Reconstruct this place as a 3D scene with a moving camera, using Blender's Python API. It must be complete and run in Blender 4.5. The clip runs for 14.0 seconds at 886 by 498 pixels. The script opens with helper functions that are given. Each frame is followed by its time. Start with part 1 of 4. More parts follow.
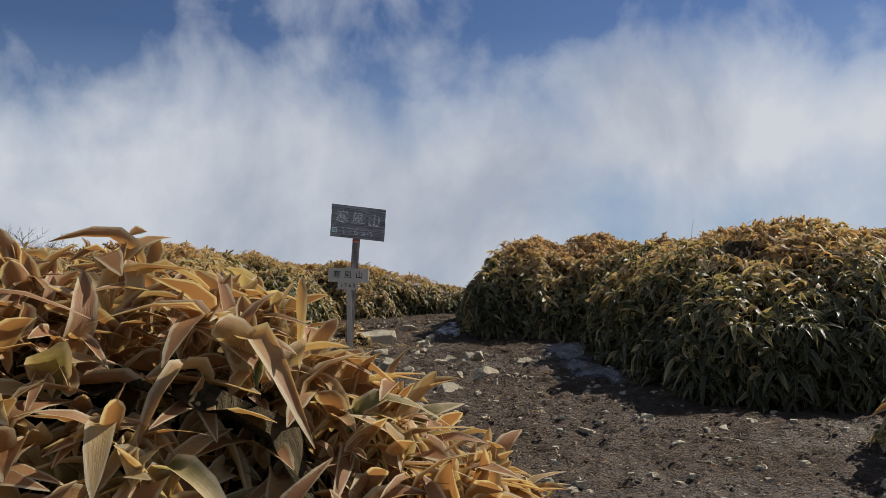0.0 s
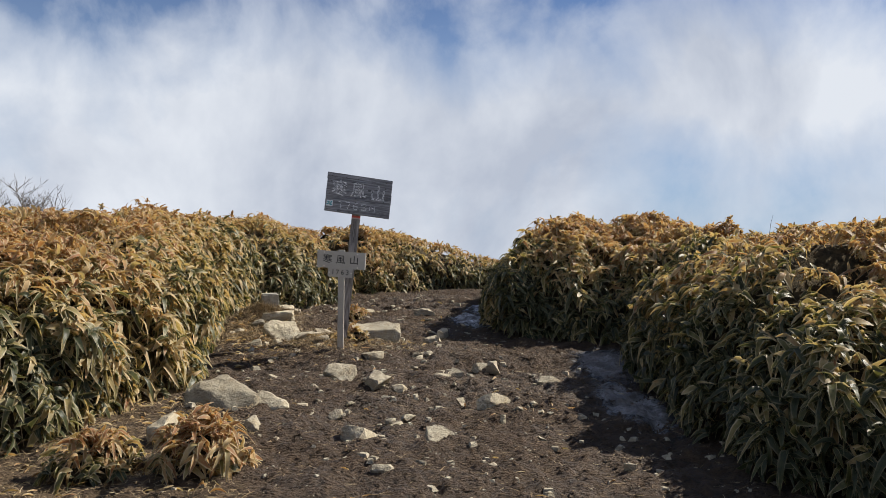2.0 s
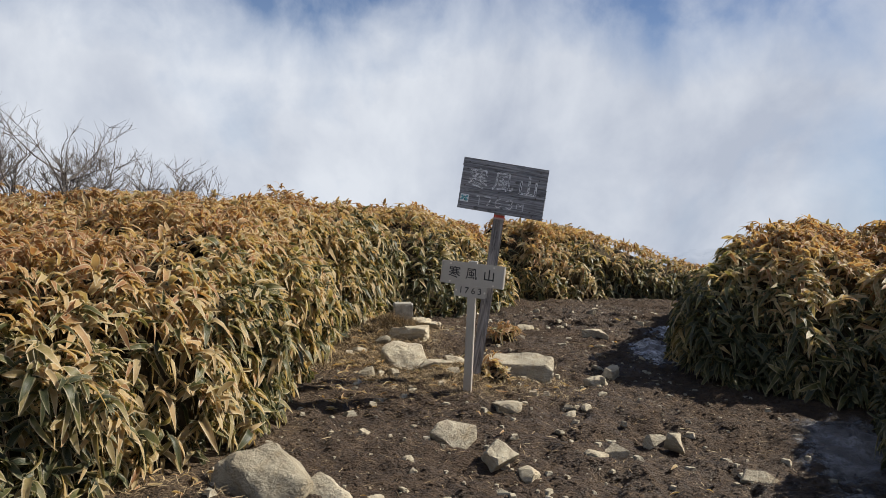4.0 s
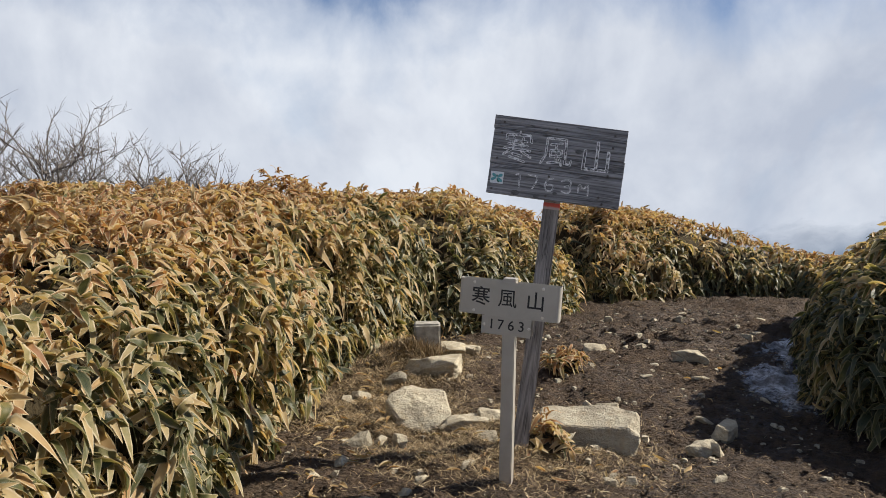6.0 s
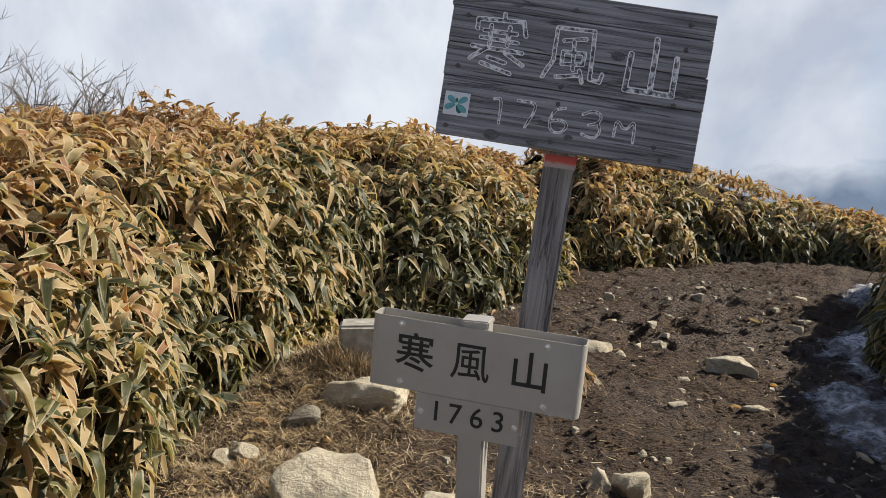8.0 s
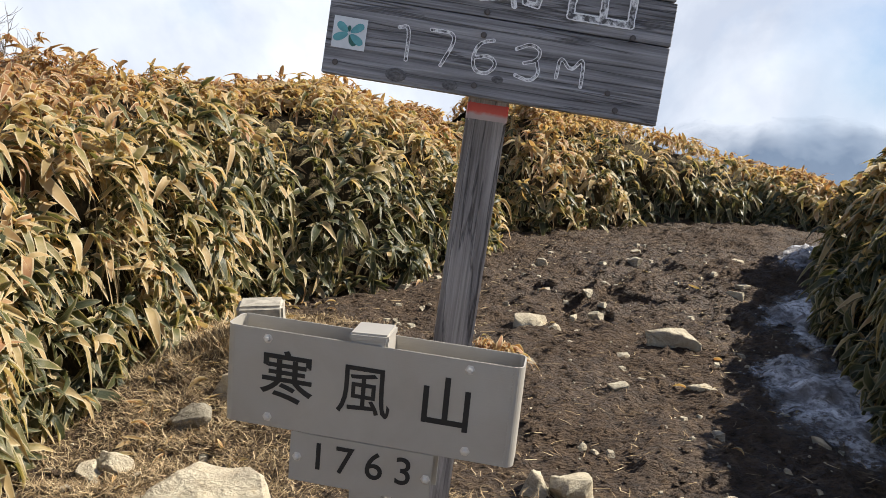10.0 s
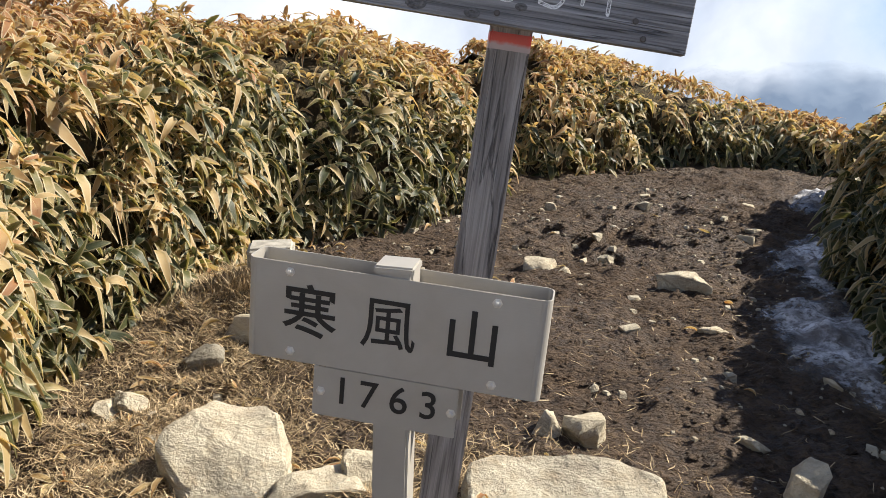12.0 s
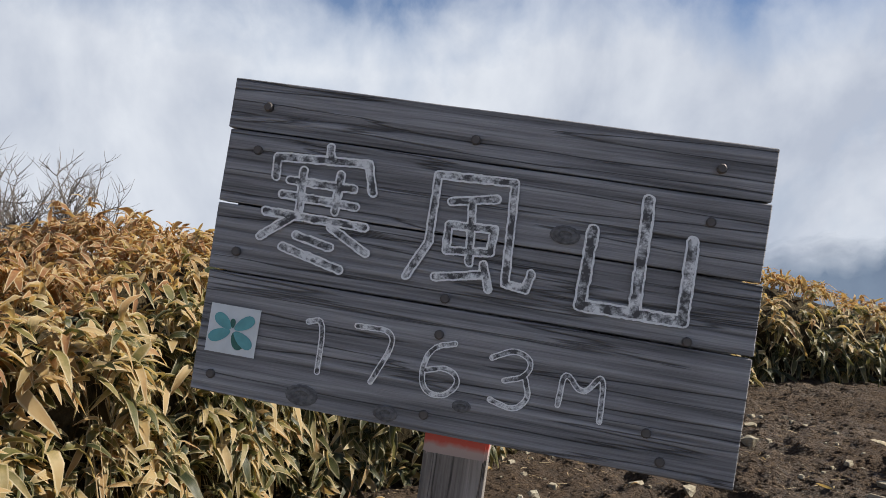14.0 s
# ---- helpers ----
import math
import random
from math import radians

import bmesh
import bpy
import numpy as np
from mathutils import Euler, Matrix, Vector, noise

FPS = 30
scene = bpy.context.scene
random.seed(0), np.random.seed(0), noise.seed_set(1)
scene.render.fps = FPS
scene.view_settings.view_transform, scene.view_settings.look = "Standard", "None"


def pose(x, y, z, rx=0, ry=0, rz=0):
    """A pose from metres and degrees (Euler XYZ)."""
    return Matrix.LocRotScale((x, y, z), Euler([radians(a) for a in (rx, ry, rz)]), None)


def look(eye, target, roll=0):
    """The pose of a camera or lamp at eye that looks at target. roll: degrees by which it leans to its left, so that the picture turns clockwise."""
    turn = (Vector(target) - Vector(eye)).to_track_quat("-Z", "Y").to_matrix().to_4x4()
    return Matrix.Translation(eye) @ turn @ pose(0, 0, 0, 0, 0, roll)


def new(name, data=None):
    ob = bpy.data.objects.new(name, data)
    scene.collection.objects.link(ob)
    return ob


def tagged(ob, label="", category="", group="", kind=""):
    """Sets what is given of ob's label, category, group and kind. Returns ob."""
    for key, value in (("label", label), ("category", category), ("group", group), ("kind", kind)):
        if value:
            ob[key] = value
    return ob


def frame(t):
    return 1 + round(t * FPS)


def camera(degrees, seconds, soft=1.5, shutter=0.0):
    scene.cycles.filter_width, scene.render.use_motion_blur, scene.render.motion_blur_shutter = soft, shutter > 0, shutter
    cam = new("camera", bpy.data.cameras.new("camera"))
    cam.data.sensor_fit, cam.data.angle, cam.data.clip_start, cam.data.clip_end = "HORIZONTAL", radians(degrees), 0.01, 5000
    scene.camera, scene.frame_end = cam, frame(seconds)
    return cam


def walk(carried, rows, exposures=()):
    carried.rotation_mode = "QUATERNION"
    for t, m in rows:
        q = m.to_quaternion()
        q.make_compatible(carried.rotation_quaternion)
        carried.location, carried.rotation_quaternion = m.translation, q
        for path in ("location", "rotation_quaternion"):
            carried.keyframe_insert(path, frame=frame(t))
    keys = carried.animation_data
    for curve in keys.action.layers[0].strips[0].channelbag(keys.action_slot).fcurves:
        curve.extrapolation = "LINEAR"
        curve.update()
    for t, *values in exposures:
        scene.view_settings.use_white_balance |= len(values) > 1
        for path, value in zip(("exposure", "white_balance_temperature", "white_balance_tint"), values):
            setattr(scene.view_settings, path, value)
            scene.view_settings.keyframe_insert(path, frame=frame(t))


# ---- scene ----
cam = camera(58.6, 14.0, soft=0.85)
PATH = [
    (0, (0.217, 0.006, 1.138), (0.754, 1.929, 1.255), -2.0),
    (0.3, (0.217, 0.221, 1.264), (0.864, 2.113, 1.326), -2.3),
    (0.5, (0.321, 0.291, 1.336), (0.989, 2.176, 1.384), -2.1),
    (1, (0.496, 0.758, 1.393), (1.238, 2.613, 1.472), -1.2),
    (1.5, (0.759, 1.12, 1.443), (1.421, 3.007, 1.505), -0.6),
    (2, (1.026, 1.515, 1.562), (1.438, 3.472, 1.555), 0.5),
    (2.5, (1.196, 2.059, 1.621), (1.493, 4.037, 1.638), 2.0),
    (3, (1.405, 2.504, 1.652), (1.606, 4.494, 1.697), 1.2),
    (3.4, (1.543, 2.899, 1.741), (1.574, 4.899, 1.728), 1.7),
    (3.5, (1.57, 2.997, 1.75), (1.573, 4.997, 1.738), 1.0),
    (3.7, (1.609, 3.19, 1.759), (1.569, 5.189, 1.724), 1.5),
    (5.8, (1.781, 5.472, 1.855), (1.563, 7.457, 1.751), 2.2),
    (6, (1.783, 5.682, 1.85), (1.543, 7.665, 1.741), 1.0),
    (6.5, (1.748, 6.15, 1.85), (1.489, 8.127, 1.693), 0.7),
    (7, (1.625, 6.69, 1.874), (1.435, 8.671, 1.675), 0.5),
    (7.5, (1.703, 7.212, 1.871), (1.547, 9.19, 1.62), 0.8),
    (8, (1.727, 7.677, 1.903), (1.551, 9.651, 1.633), 2.0),
    (8.2, (1.731, 7.884, 1.914), (1.555, 9.858, 1.644), 2.8),
    (10.3, (1.762, 8.184, 1.855), (1.772, 10.14, 1.439), 2.1),
    (10.5, (1.759, 8.183, 1.835), (1.765, 10.13, 1.38), 2.1),
    (11, (1.752, 8.186, 1.813), (1.751, 10.115, 1.288), 1.9),
    (11.5, (1.742, 8.199, 1.831), (1.742, 10.127, 1.299), 2.1),
    (12, (1.727, 8.21, 1.845), (1.725, 10.147, 1.348), 2.2),
    (12.2, (1.732, 8.208, 1.885), (1.738, 10.156, 1.429), 2.7),
    (12.5, (1.766, 8.222, 1.974), (1.769, 10.19, 1.613), 1.1),
    (13, (1.893, 8.311, 2.077), (1.824, 10.299, 1.868), -0.5),
    (13.5, (2.014, 8.472, 2.149), (1.789, 10.454, 2.011), 0.2),
    (14, (1.968, 8.846, 2.161), (1.684, 10.824, 2.072), 1.6),
]
EXPOSURES = [(0.0, 0.25), (0.5, 0.2), (1.5, 0.4), (2.5, 0.66), (3.0, 0.63), (3.6, 0.53), (6.0, 0.62), (7.5, 0.45), (8.2, 0.74), (10.3, 1.04), (11.0, 1.12), (12.0, 1.13), (12.5, 0.98), (13.0, 0.62), (13.5, 0.48), (14.0, 0.58)]
walk(cam, [(t, look(eye, target, roll)) for t, eye, target, roll in PATH], EXPOSURES)

# ---- world and sun ----
SUN_AZIMUTH, SUN_HEIGHT = 75.0, 40.0   # degrees clockwise from +y, degrees above the horizon
SUN_WAY = Vector((math.sin(radians(SUN_AZIMUTH)) * math.cos(radians(SUN_HEIGHT)),
                  math.cos(radians(SUN_AZIMUTH)) * math.cos(radians(SUN_HEIGHT)), math.sin(radians(SUN_HEIGHT))))
sun = new("sun", bpy.data.lights.new("sun", "SUN"))
sun.data.energy, sun.data.angle, sun.data.color = 4.7, radians(0.55), (1.0, 0.93, 0.82)
sun.matrix_world = look(SUN_WAY * 40, (0, 0, 0))


class Graph:
    """A short way to write node trees."""

    def __init__(self, tree):
        self.tree = tree
        tree.nodes.clear()

    def add(self, kind, **inputs):
        node = self.tree.nodes.new("ShaderNode" + kind)
        for key, value in inputs.items():
            slot = node.inputs[int(key[1:])] if key[0] == "i" and key[1:].isdigit() else node.inputs[key.replace("_", " ")]
            if isinstance(value, bpy.types.NodeSocket):
                self.tree.links.new(value, slot)
            else:
                slot.default_value = value
        return node

    def math(self, op, a, b=0.0, c=0.0, clamp=False):
        node = self.add("Math", i0=a, i1=b, i2=c)
        node.operation, node.use_clamp = op, clamp
        return node.outputs[0]

    def ramp(self, fac, *stops):
        node = self.add("ValToRGB", Fac=fac)
        el = node.color_ramp.elements
        while len(el) < len(stops):
            el.new(0.5)
        for e, (at, col) in zip(el, stops):
            e.position = at
            e.color = (col, col, col, 1) if isinstance(col, (int, float)) else (*col, 1)
        return node.outputs[0]

    def noise(self, scale, vec=None, detail=6.0, rough=0.55, warp=0.0):
        node = self.add("TexNoise", Scale=scale, Detail=detail, Roughness=rough, Distortion=warp)
        if vec is not None:
            self.tree.links.new(vec, node.inputs["Vector"])
        return node.outputs["Fac"]

    def mix(self, fac, a, b, mode="MIX"):
        node = self.tree.nodes.new("ShaderNodeMix")
        node.data_type, node.blend_type = "RGBA", mode
        for slot, value in ((node.inputs[0], fac), (node.inputs[6], a), (node.inputs[7], b)):
            if isinstance(value, bpy.types.NodeSocket):
                self.tree.links.new(value, slot)
            else:
                slot.default_value = (*value, 1) if isinstance(value, tuple) else value
        return node.outputs[2]

    def scaled(self, vec, *scale):
        return self.add("Mapping", Vector=vec, Scale=scale).outputs[0]


world = bpy.data.worlds.new("sky")
scene.world = world
world.use_nodes = True
g = Graph(world.node_tree)
way = g.add("TexCoord").outputs["Generated"]
axis = g.add("SeparateXYZ", Vector=way)
sky = g.add("TexSky")
sky.sky_type, sky.sun_disc = "NISHITA", False
sky.sun_elevation, sky.sun_rotation = radians(SUN_HEIGHT), radians(SUN_AZIMUTH)
sky.altitude, sky.air_density, sky.dust_density = 1763, 1.0, 0.6
up = axis.outputs[2]
big = g.noise(3.3, g.add("Mapping", Vector=way, Location=(0.35, 0.2, 0.9), Scale=(1.0, 1.0, 0.95)).outputs[0], 4.0, 0.5, 0.2)
small = g.noise(7.5, g.add("Mapping", Vector=way, Location=(2.0, 1.1, 0.3), Rotation=(0.0, 0.5, 0.3), Scale=(1.2, 1.2, 0.95)).outputs[0], 8.0, 0.58, 0.22)
cover = g.math("ADD", g.math("MULTIPLY", big, 0.75), g.math("MULTIPLY", small, 0.42))
# the bank of cloud lies low over the ridge and breaks up higher in the sky; the east is clearer near the horizon
cover = g.math("ADD", cover, g.ramp(up, (0.0, 0.38), (0.17, 0.38), (0.25, 0.12), (0.32, 0.0), (1.0, 0.12)))
east = g.math("MULTIPLY", g.ramp(axis.outputs[0], (0.18, 0.0), (0.42, 1.0)), g.ramp(up, (0.02, 1.0), (0.10, 0.75), (0.17, 0.15), (0.24, 0.0)))
cover = g.math("SUBTRACT", cover, g.math("MULTIPLY", east, 0.19))
cloud = g.ramp(cover, (0.63, 0.0), (0.72, 0.45), (0.88, 1.0))
shade = g.noise(4.6, g.add("Mapping", Vector=way, Location=(7.0, 2.0, 0.0), Scale=(1.0, 1.0, 0.8)).outputs[0], 6.0, 0.55, 0.25)
white = g.ramp(shade, (0.32, (0.53, 0.585, 0.70)), (0.60, (0.84, 0.885, 0.96)))
clear = g.add("Background", Color=g.mix(1.0, sky.outputs[0], (0.80, 0.93, 1.18), "MULTIPLY"), Strength=0.048)
haze = g.add("Background", Color=white, Strength=0.61)
veil = g.add("Background", Color=(0.42, 0.55, 0.74, 1), Strength=0.61)
pale = g.add("MixShader", Fac=g.ramp(up, (0.0, 0.85), (0.16, 0.55), (0.32, 0.0)), i1=clear.outputs[0], i2=veil.outputs[0])
whole = g.add("MixShader", Fac=cloud, i1=pale.outputs[0], i2=haze.outputs[0])
g.add("OutputWorld", Surface=whole.outputs[0])


# ---- materials ----
def material(name):
    m = bpy.data.materials.new(name)
    m.use_nodes = True
    return m, Graph(m.node_tree)


def finish(g, color, rough, bump=None, depth=0.01, strength=0.6, metal=0.0, translucent=None, spec=0.5):
    bs = g.add("BsdfPrincipled", Base_Color=color, Roughness=rough, Metallic=metal)
    bs.inputs["Specular IOR Level"].default_value = spec
    normal = None
    if bump is not None:
        normal = g.add("Bump", Height=bump, Distance=depth, Strength=strength).outputs[0]
        g.tree.links.new(normal, bs.inputs["Normal"])
    out = bs.outputs[0]
    if translucent is not None:
        tr = g.add("BsdfTranslucent", Color=translucent[0])
        out = g.add("MixShader", Fac=translucent[1], i1=out, i2=tr.outputs[0]).outputs[0]
    g.add("OutputMaterial", Surface=out)


def coords(g):
    return g.add("TexCoord").outputs["Object"]


def make_mud():
    m, g = material("trodden_mud")
    v = coords(g)
    straw = g.add("Attribute")
    straw.attribute_name = "straw"
    wide, fine, grain = g.noise(1.1, v, 5, 0.6), g.noise(14, v, 8, 0.65), g.noise(120, v, 4, 0.7)
    crumb = g.noise(34, g.scaled(v, 0.75, 1.5, 1.0), 5, 0.68, 0.5)
    pellets = g.add("TexVoronoi", Vector=g.scaled(v, 0.8, 1.4, 1.0), Scale=46.0).outputs["Distance"]
    soil = g.ramp(fine, (0.30, (0.031, 0.019, 0.010)), (0.50, (0.088, 0.055, 0.031)), (0.70, (0.178, 0.119, 0.069)))
    soil = g.mix(g.ramp(wide, (0.35, 0.0), (0.65, 0.45)), soil, (0.092, 0.058, 0.034))
    litter = g.ramp(g.noise(60, g.scaled(v, 1, 3, 1), 5, 0.7, 1.2), (0.35, (0.070, 0.046, 0.026)), (0.6, (0.25, 0.175, 0.098)))
    fac = g.math("MULTIPLY", straw.outputs["Fac"], g.ramp(g.noise(7, v, 5, 0.6), (0.35, 0.25), (0.6, 1.0)))
    col = g.mix(fac, soil, litter)
    col = g.mix(g.ramp(grain, (0.64, 0.0), (0.76, 0.5)), col, (0.22, 0.18, 0.13))
    rough = g.ramp(g.math("ADD", wide, g.math("MULTIPLY", fine, 0.4)), (0.5, 0.50), (0.8, 0.90))
    # shade in the hollows of the crumb bump is painted near-black
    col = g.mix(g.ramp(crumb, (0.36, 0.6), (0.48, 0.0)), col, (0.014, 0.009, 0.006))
    height = g.math("ADD", g.math("ADD", g.math("MULTIPLY", fine, 0.5), g.math("MULTIPLY", crumb, 0.9)), g.math("MULTIPLY", grain, 0.2))
    height = g.math("SUBTRACT", height, g.math("MULTIPLY", pellets, 0.35))
    finish(g, col, rough, height, 0.075, 1.0, spec=0.4)
    return m


def make_rock(name, dull):
    m, g = material(name)
    v = coords(g)
    rnd = g.add("ObjectInfo").outputs["Random"]
    layers = g.noise(7, g.scaled(v, 1.0, 1.3, 2.2), 8, 0.62, 0.6)
    spots, grain = g.noise(2.3, v, 6, 0.6), g.noise(60, v, 6, 0.7)
    col = g.ramp(layers, (0.30, (0.29, 0.25, 0.185)), (0.5, (0.46, 0.41, 0.31)), (0.72, (0.60, 0.555, 0.435)))
    col = g.mix(g.ramp(spots, (0.44, 0.0), (0.68, 0.45)), col, (0.31, 0.295, 0.255))
    col = g.mix(g.ramp(grain, (0.58, 0.0), (0.75, 0.45)), col, (0.17, 0.15, 0.12))
    col = g.mix(g.ramp(g.noise(15, v, 6, 0.65), (0.50, 0.0), (0.68, 0.5)), col, (0.40, 0.31, 0.19))
    tint = g.mix(rnd, (0.86 * dull, 0.85 * dull, 0.83 * dull), (1.06 * dull, 1.03 * dull, 0.97 * dull))
    col = g.mix(1.0, col, tint, "MULTIPLY")
    height = g.math("ADD", layers, g.math("MULTIPLY", grain, 0.3))
    finish(g, col, 0.88, g.math("ADD", height, g.math("MULTIPLY", g.noise(22, v, 5, 0.7), 0.8)), 0.022, 1.0, spec=0.25)
    return m


def make_leaf(name):
    m, g = material(name)
    uv = g.add("UVMap").outputs[0]
    part_uv = g.add("SeparateXYZ", Vector=uv)
    tone = g.add("Attribute")
    tone.attribute_name = "tone"
    v = coords(g)
    side = g.math("MULTIPLY", g.math("ABSOLUTE", g.math("SUBTRACT", part_uv.outputs[0], 0.5)), 2.0)
    blot = g.noise(30, v, 4, 0.6)
    veins = g.noise(1.0, g.scaled(uv, 38.0, 2.0, 1.0), 2, 0.6)
    t = g.math("ADD", tone.outputs["Fac"], g.math("MULTIPLY", g.math("SUBTRACT", blot, 0.5), 0.35))
    t = g.math("ADD", t, g.math("MULTIPLY", g.math("SUBTRACT", part_uv.outputs[1], 0.45), 0.28))
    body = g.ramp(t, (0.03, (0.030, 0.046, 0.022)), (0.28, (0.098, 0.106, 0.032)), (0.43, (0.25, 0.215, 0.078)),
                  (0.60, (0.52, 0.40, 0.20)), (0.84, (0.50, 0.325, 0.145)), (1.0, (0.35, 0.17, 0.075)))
    rim_at = g.math("ADD", side, g.math("MULTIPLY", g.math("SUBTRACT", blot, 0.5), 0.5))
    tip = g.ramp(part_uv.outputs[1], (0.80, 0.0), (1.0, 0.5))
    rim = g.ramp(g.math("ADD", rim_at, tip), (0.66, 0.0), (0.90, 0.95))
    rim = g.math("MULTIPLY", rim, g.ramp(tone.outputs["Fac"], (0.05, 0.30), (0.38, 1.0)))
    col = g.mix(rim, body, (0.66, 0.56, 0.36))
    col = g.mix(g.ramp(veins, (0.4, 0.0), (0.7, 0.25)), col, g.mix(0.5, col, (0.5, 0.4, 0.2)))
    finish(g, col, g.ramp(tone.outputs["Fac"], (0.2, 0.40), (0.7, 0.58)), veins, 0.002, 0.5,
           translucent=(g.mix(1.0, col, (1.0, 0.92, 0.6), "MULTIPLY"), 0.46), spec=0.45)
    return m


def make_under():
    m, g = material("undergrowth_painted_shade")
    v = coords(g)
    # dead-leaf brown with the shade of the bank's inside put into the colour
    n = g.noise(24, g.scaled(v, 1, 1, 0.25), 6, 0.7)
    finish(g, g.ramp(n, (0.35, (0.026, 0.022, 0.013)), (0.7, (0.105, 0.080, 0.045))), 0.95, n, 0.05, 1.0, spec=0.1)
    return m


def make_straw():
    m, g = material("dry_straw")
    tone = g.add("Attribute")
    tone.attribute_name = "tone"
    col = g.ramp(tone.outputs["Fac"], (0.0, (0.13, 0.09, 0.05)), (0.5, (0.34, 0.245, 0.135)), (1.0, (0.55, 0.44, 0.27)))
    finish(g, col, 0.8, spec=0.2)
    return m


def make_wood(name, along, warm=0.0):
    """Grey weathered softwood: raised summer rings, cracks, stains."""
    m, g = material(name)
    v = coords(g)
    rnd = g.add("ObjectInfo").outputs["Random"]
    sc, hair = {"x": ((0.30, 4.0, 9.0), (5.0, 90.0, 230.0)), "z": ((9.0, 7.0, 0.42), (200.0, 130.0, 5.0))}[along]
    shift = g.math("MULTIPLY", rnd, 9.0)
    vec = g.add("VectorMath", i0=g.scaled(v, *sc), i1=shift).outputs[0]
    rings = g.noise(1.15, vec, 2, 0.4, 0.12)
    lines = g.math("SINE", g.math("MULTIPLY", rings, 80.0))
    fibre = g.noise(1.0, g.add("VectorMath", i0=g.scaled(v, *hair), i1=shift).outputs[0], 4, 0.7)
    crack = g.noise(1.6, g.add("VectorMath", i0=g.scaled(v, *(c * 2.2 for c in sc)), i1=g.math("MULTIPLY", rnd, 5.0)).outputs[0], 4, 0.5, 0.3)
    stain = g.noise(6.0, v, 5, 0.6)
    col = g.ramp(g.math("MULTIPLY_ADD", lines, 0.11, fibre), (0.25, (0.115, 0.112, 0.113)), (0.50, (0.255, 0.25, 0.255)), (0.76, (0.41, 0.405, 0.41)))
    col = g.mix(g.ramp(stain, (0.48, 0.0), (0.75, 0.30)), col, (0.15, 0.145, 0.145))
    col = g.mix(warm, col, g.mix(1.0, col, (1.08, 0.92, 0.74), "MULTIPLY"))
    split = g.ramp(crack, (0.485, 0.0), (0.50, 1.0), (0.515, 0.0))
    col = g.mix(g.math("MULTIPLY", split, 0.7), col, (0.03, 0.028, 0.027))
    height = g.math("SUBTRACT", g.math("MULTIPLY_ADD", lines, 0.25, fibre), split)
    finish(g, col, 0.85, height, 0.003, 0.8, spec=0.25)
    return m


def make_carved(name, lo, hi):
    m, g = material(name)
    v = coords(g)
    n = g.noise(55, v, 5, 0.7)
    col = g.ramp(n, (lo, (0.10, 0.098, 0.098)), ((lo + hi) / 2, (0.42, 0.42, 0.42)), (hi, (0.84, 0.84, 0.83)))
    finish(g, col, 0.85, n, 0.002, 0.7, spec=0.2)
    return m


def make_metal(name, bright=0.44):
    m, g = material(name)
    v = coords(g)
    smear, fine = g.noise(9, v, 5, 0.6, 0.6), g.noise(120, g.scaled(v, 0.3, 1, 3), 3, 0.6)
    col = g.ramp(smear, (0.3, (bright * 0.90, bright * 0.83, bright * 0.72)), (0.7, (bright * 1.06, bright, bright * 0.88)))
    finish(g, col, g.ramp(smear, (0.3, 0.46), (0.7, 0.60)), fine, 0.0006, 0.3, metal=0.35)
    return m


def make_plain(name, col, rough=0.6, metal=0.0, amount=0.25, scale=40.0):
    m, g = material(name)
    n = g.noise(scale, coords(g), 5, 0.6)
    dark = tuple(c * (1 - amount) for c in col)
    finish(g, g.ramp(n, (0.35, dark), (0.65, col)), rough, n, 0.002, 0.3, metal=metal)
    return m


def make_tape():
    m, g = material("faded_red_and_white_band")
    v = coords(g)
    z = g.add("SeparateXYZ", Vector=v).outputs[2]
    n = g.noise(60, v, 4, 0.6)
    t = g.math("ADD", g.math("MULTIPLY_ADD", z, 22.0, 0.42), g.math("MULTIPLY", n, 0.25))
    col = g.ramp(t, (0.0, (0.40, 0.33, 0.32)), (0.38, (0.46, 0.35, 0.33)), (0.55, (0.56, 0.085, 0.055)), (1.0, (0.42, 0.05, 0.04)))
    finish(g, col, 0.55, n, 0.001, 0.4)
    return m


def make_snow(name, dirt_and_shade):
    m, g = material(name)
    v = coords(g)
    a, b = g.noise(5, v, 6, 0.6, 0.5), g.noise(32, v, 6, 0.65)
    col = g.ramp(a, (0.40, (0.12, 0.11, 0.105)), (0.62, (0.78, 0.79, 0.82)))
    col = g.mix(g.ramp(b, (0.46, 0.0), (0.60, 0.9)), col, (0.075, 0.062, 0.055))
    # one dark mix carries both the mud and the shade the snow lies in
    col = g.mix(dirt_and_shade, col, (0.085, 0.075, 0.068))
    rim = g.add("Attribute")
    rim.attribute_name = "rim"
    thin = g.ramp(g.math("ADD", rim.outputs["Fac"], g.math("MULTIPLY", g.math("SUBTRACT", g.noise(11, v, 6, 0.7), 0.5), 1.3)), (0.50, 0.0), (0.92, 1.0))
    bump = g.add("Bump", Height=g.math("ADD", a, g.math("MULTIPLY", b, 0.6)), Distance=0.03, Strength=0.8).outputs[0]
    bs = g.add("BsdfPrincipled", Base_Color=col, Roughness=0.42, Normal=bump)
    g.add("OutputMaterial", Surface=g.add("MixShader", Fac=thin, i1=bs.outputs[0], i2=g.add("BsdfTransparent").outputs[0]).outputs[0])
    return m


def make_bark():
    m, g = material("grey_bark")
    n = g.noise(30, coords(g), 5, 0.6)
    finish(g, g.ramp(n, (0.3, (0.10, 0.085, 0.075)), (0.7, (0.22, 0.195, 0.175))), 0.9, n, 0.004, 0.6, spec=0.2)
    return m


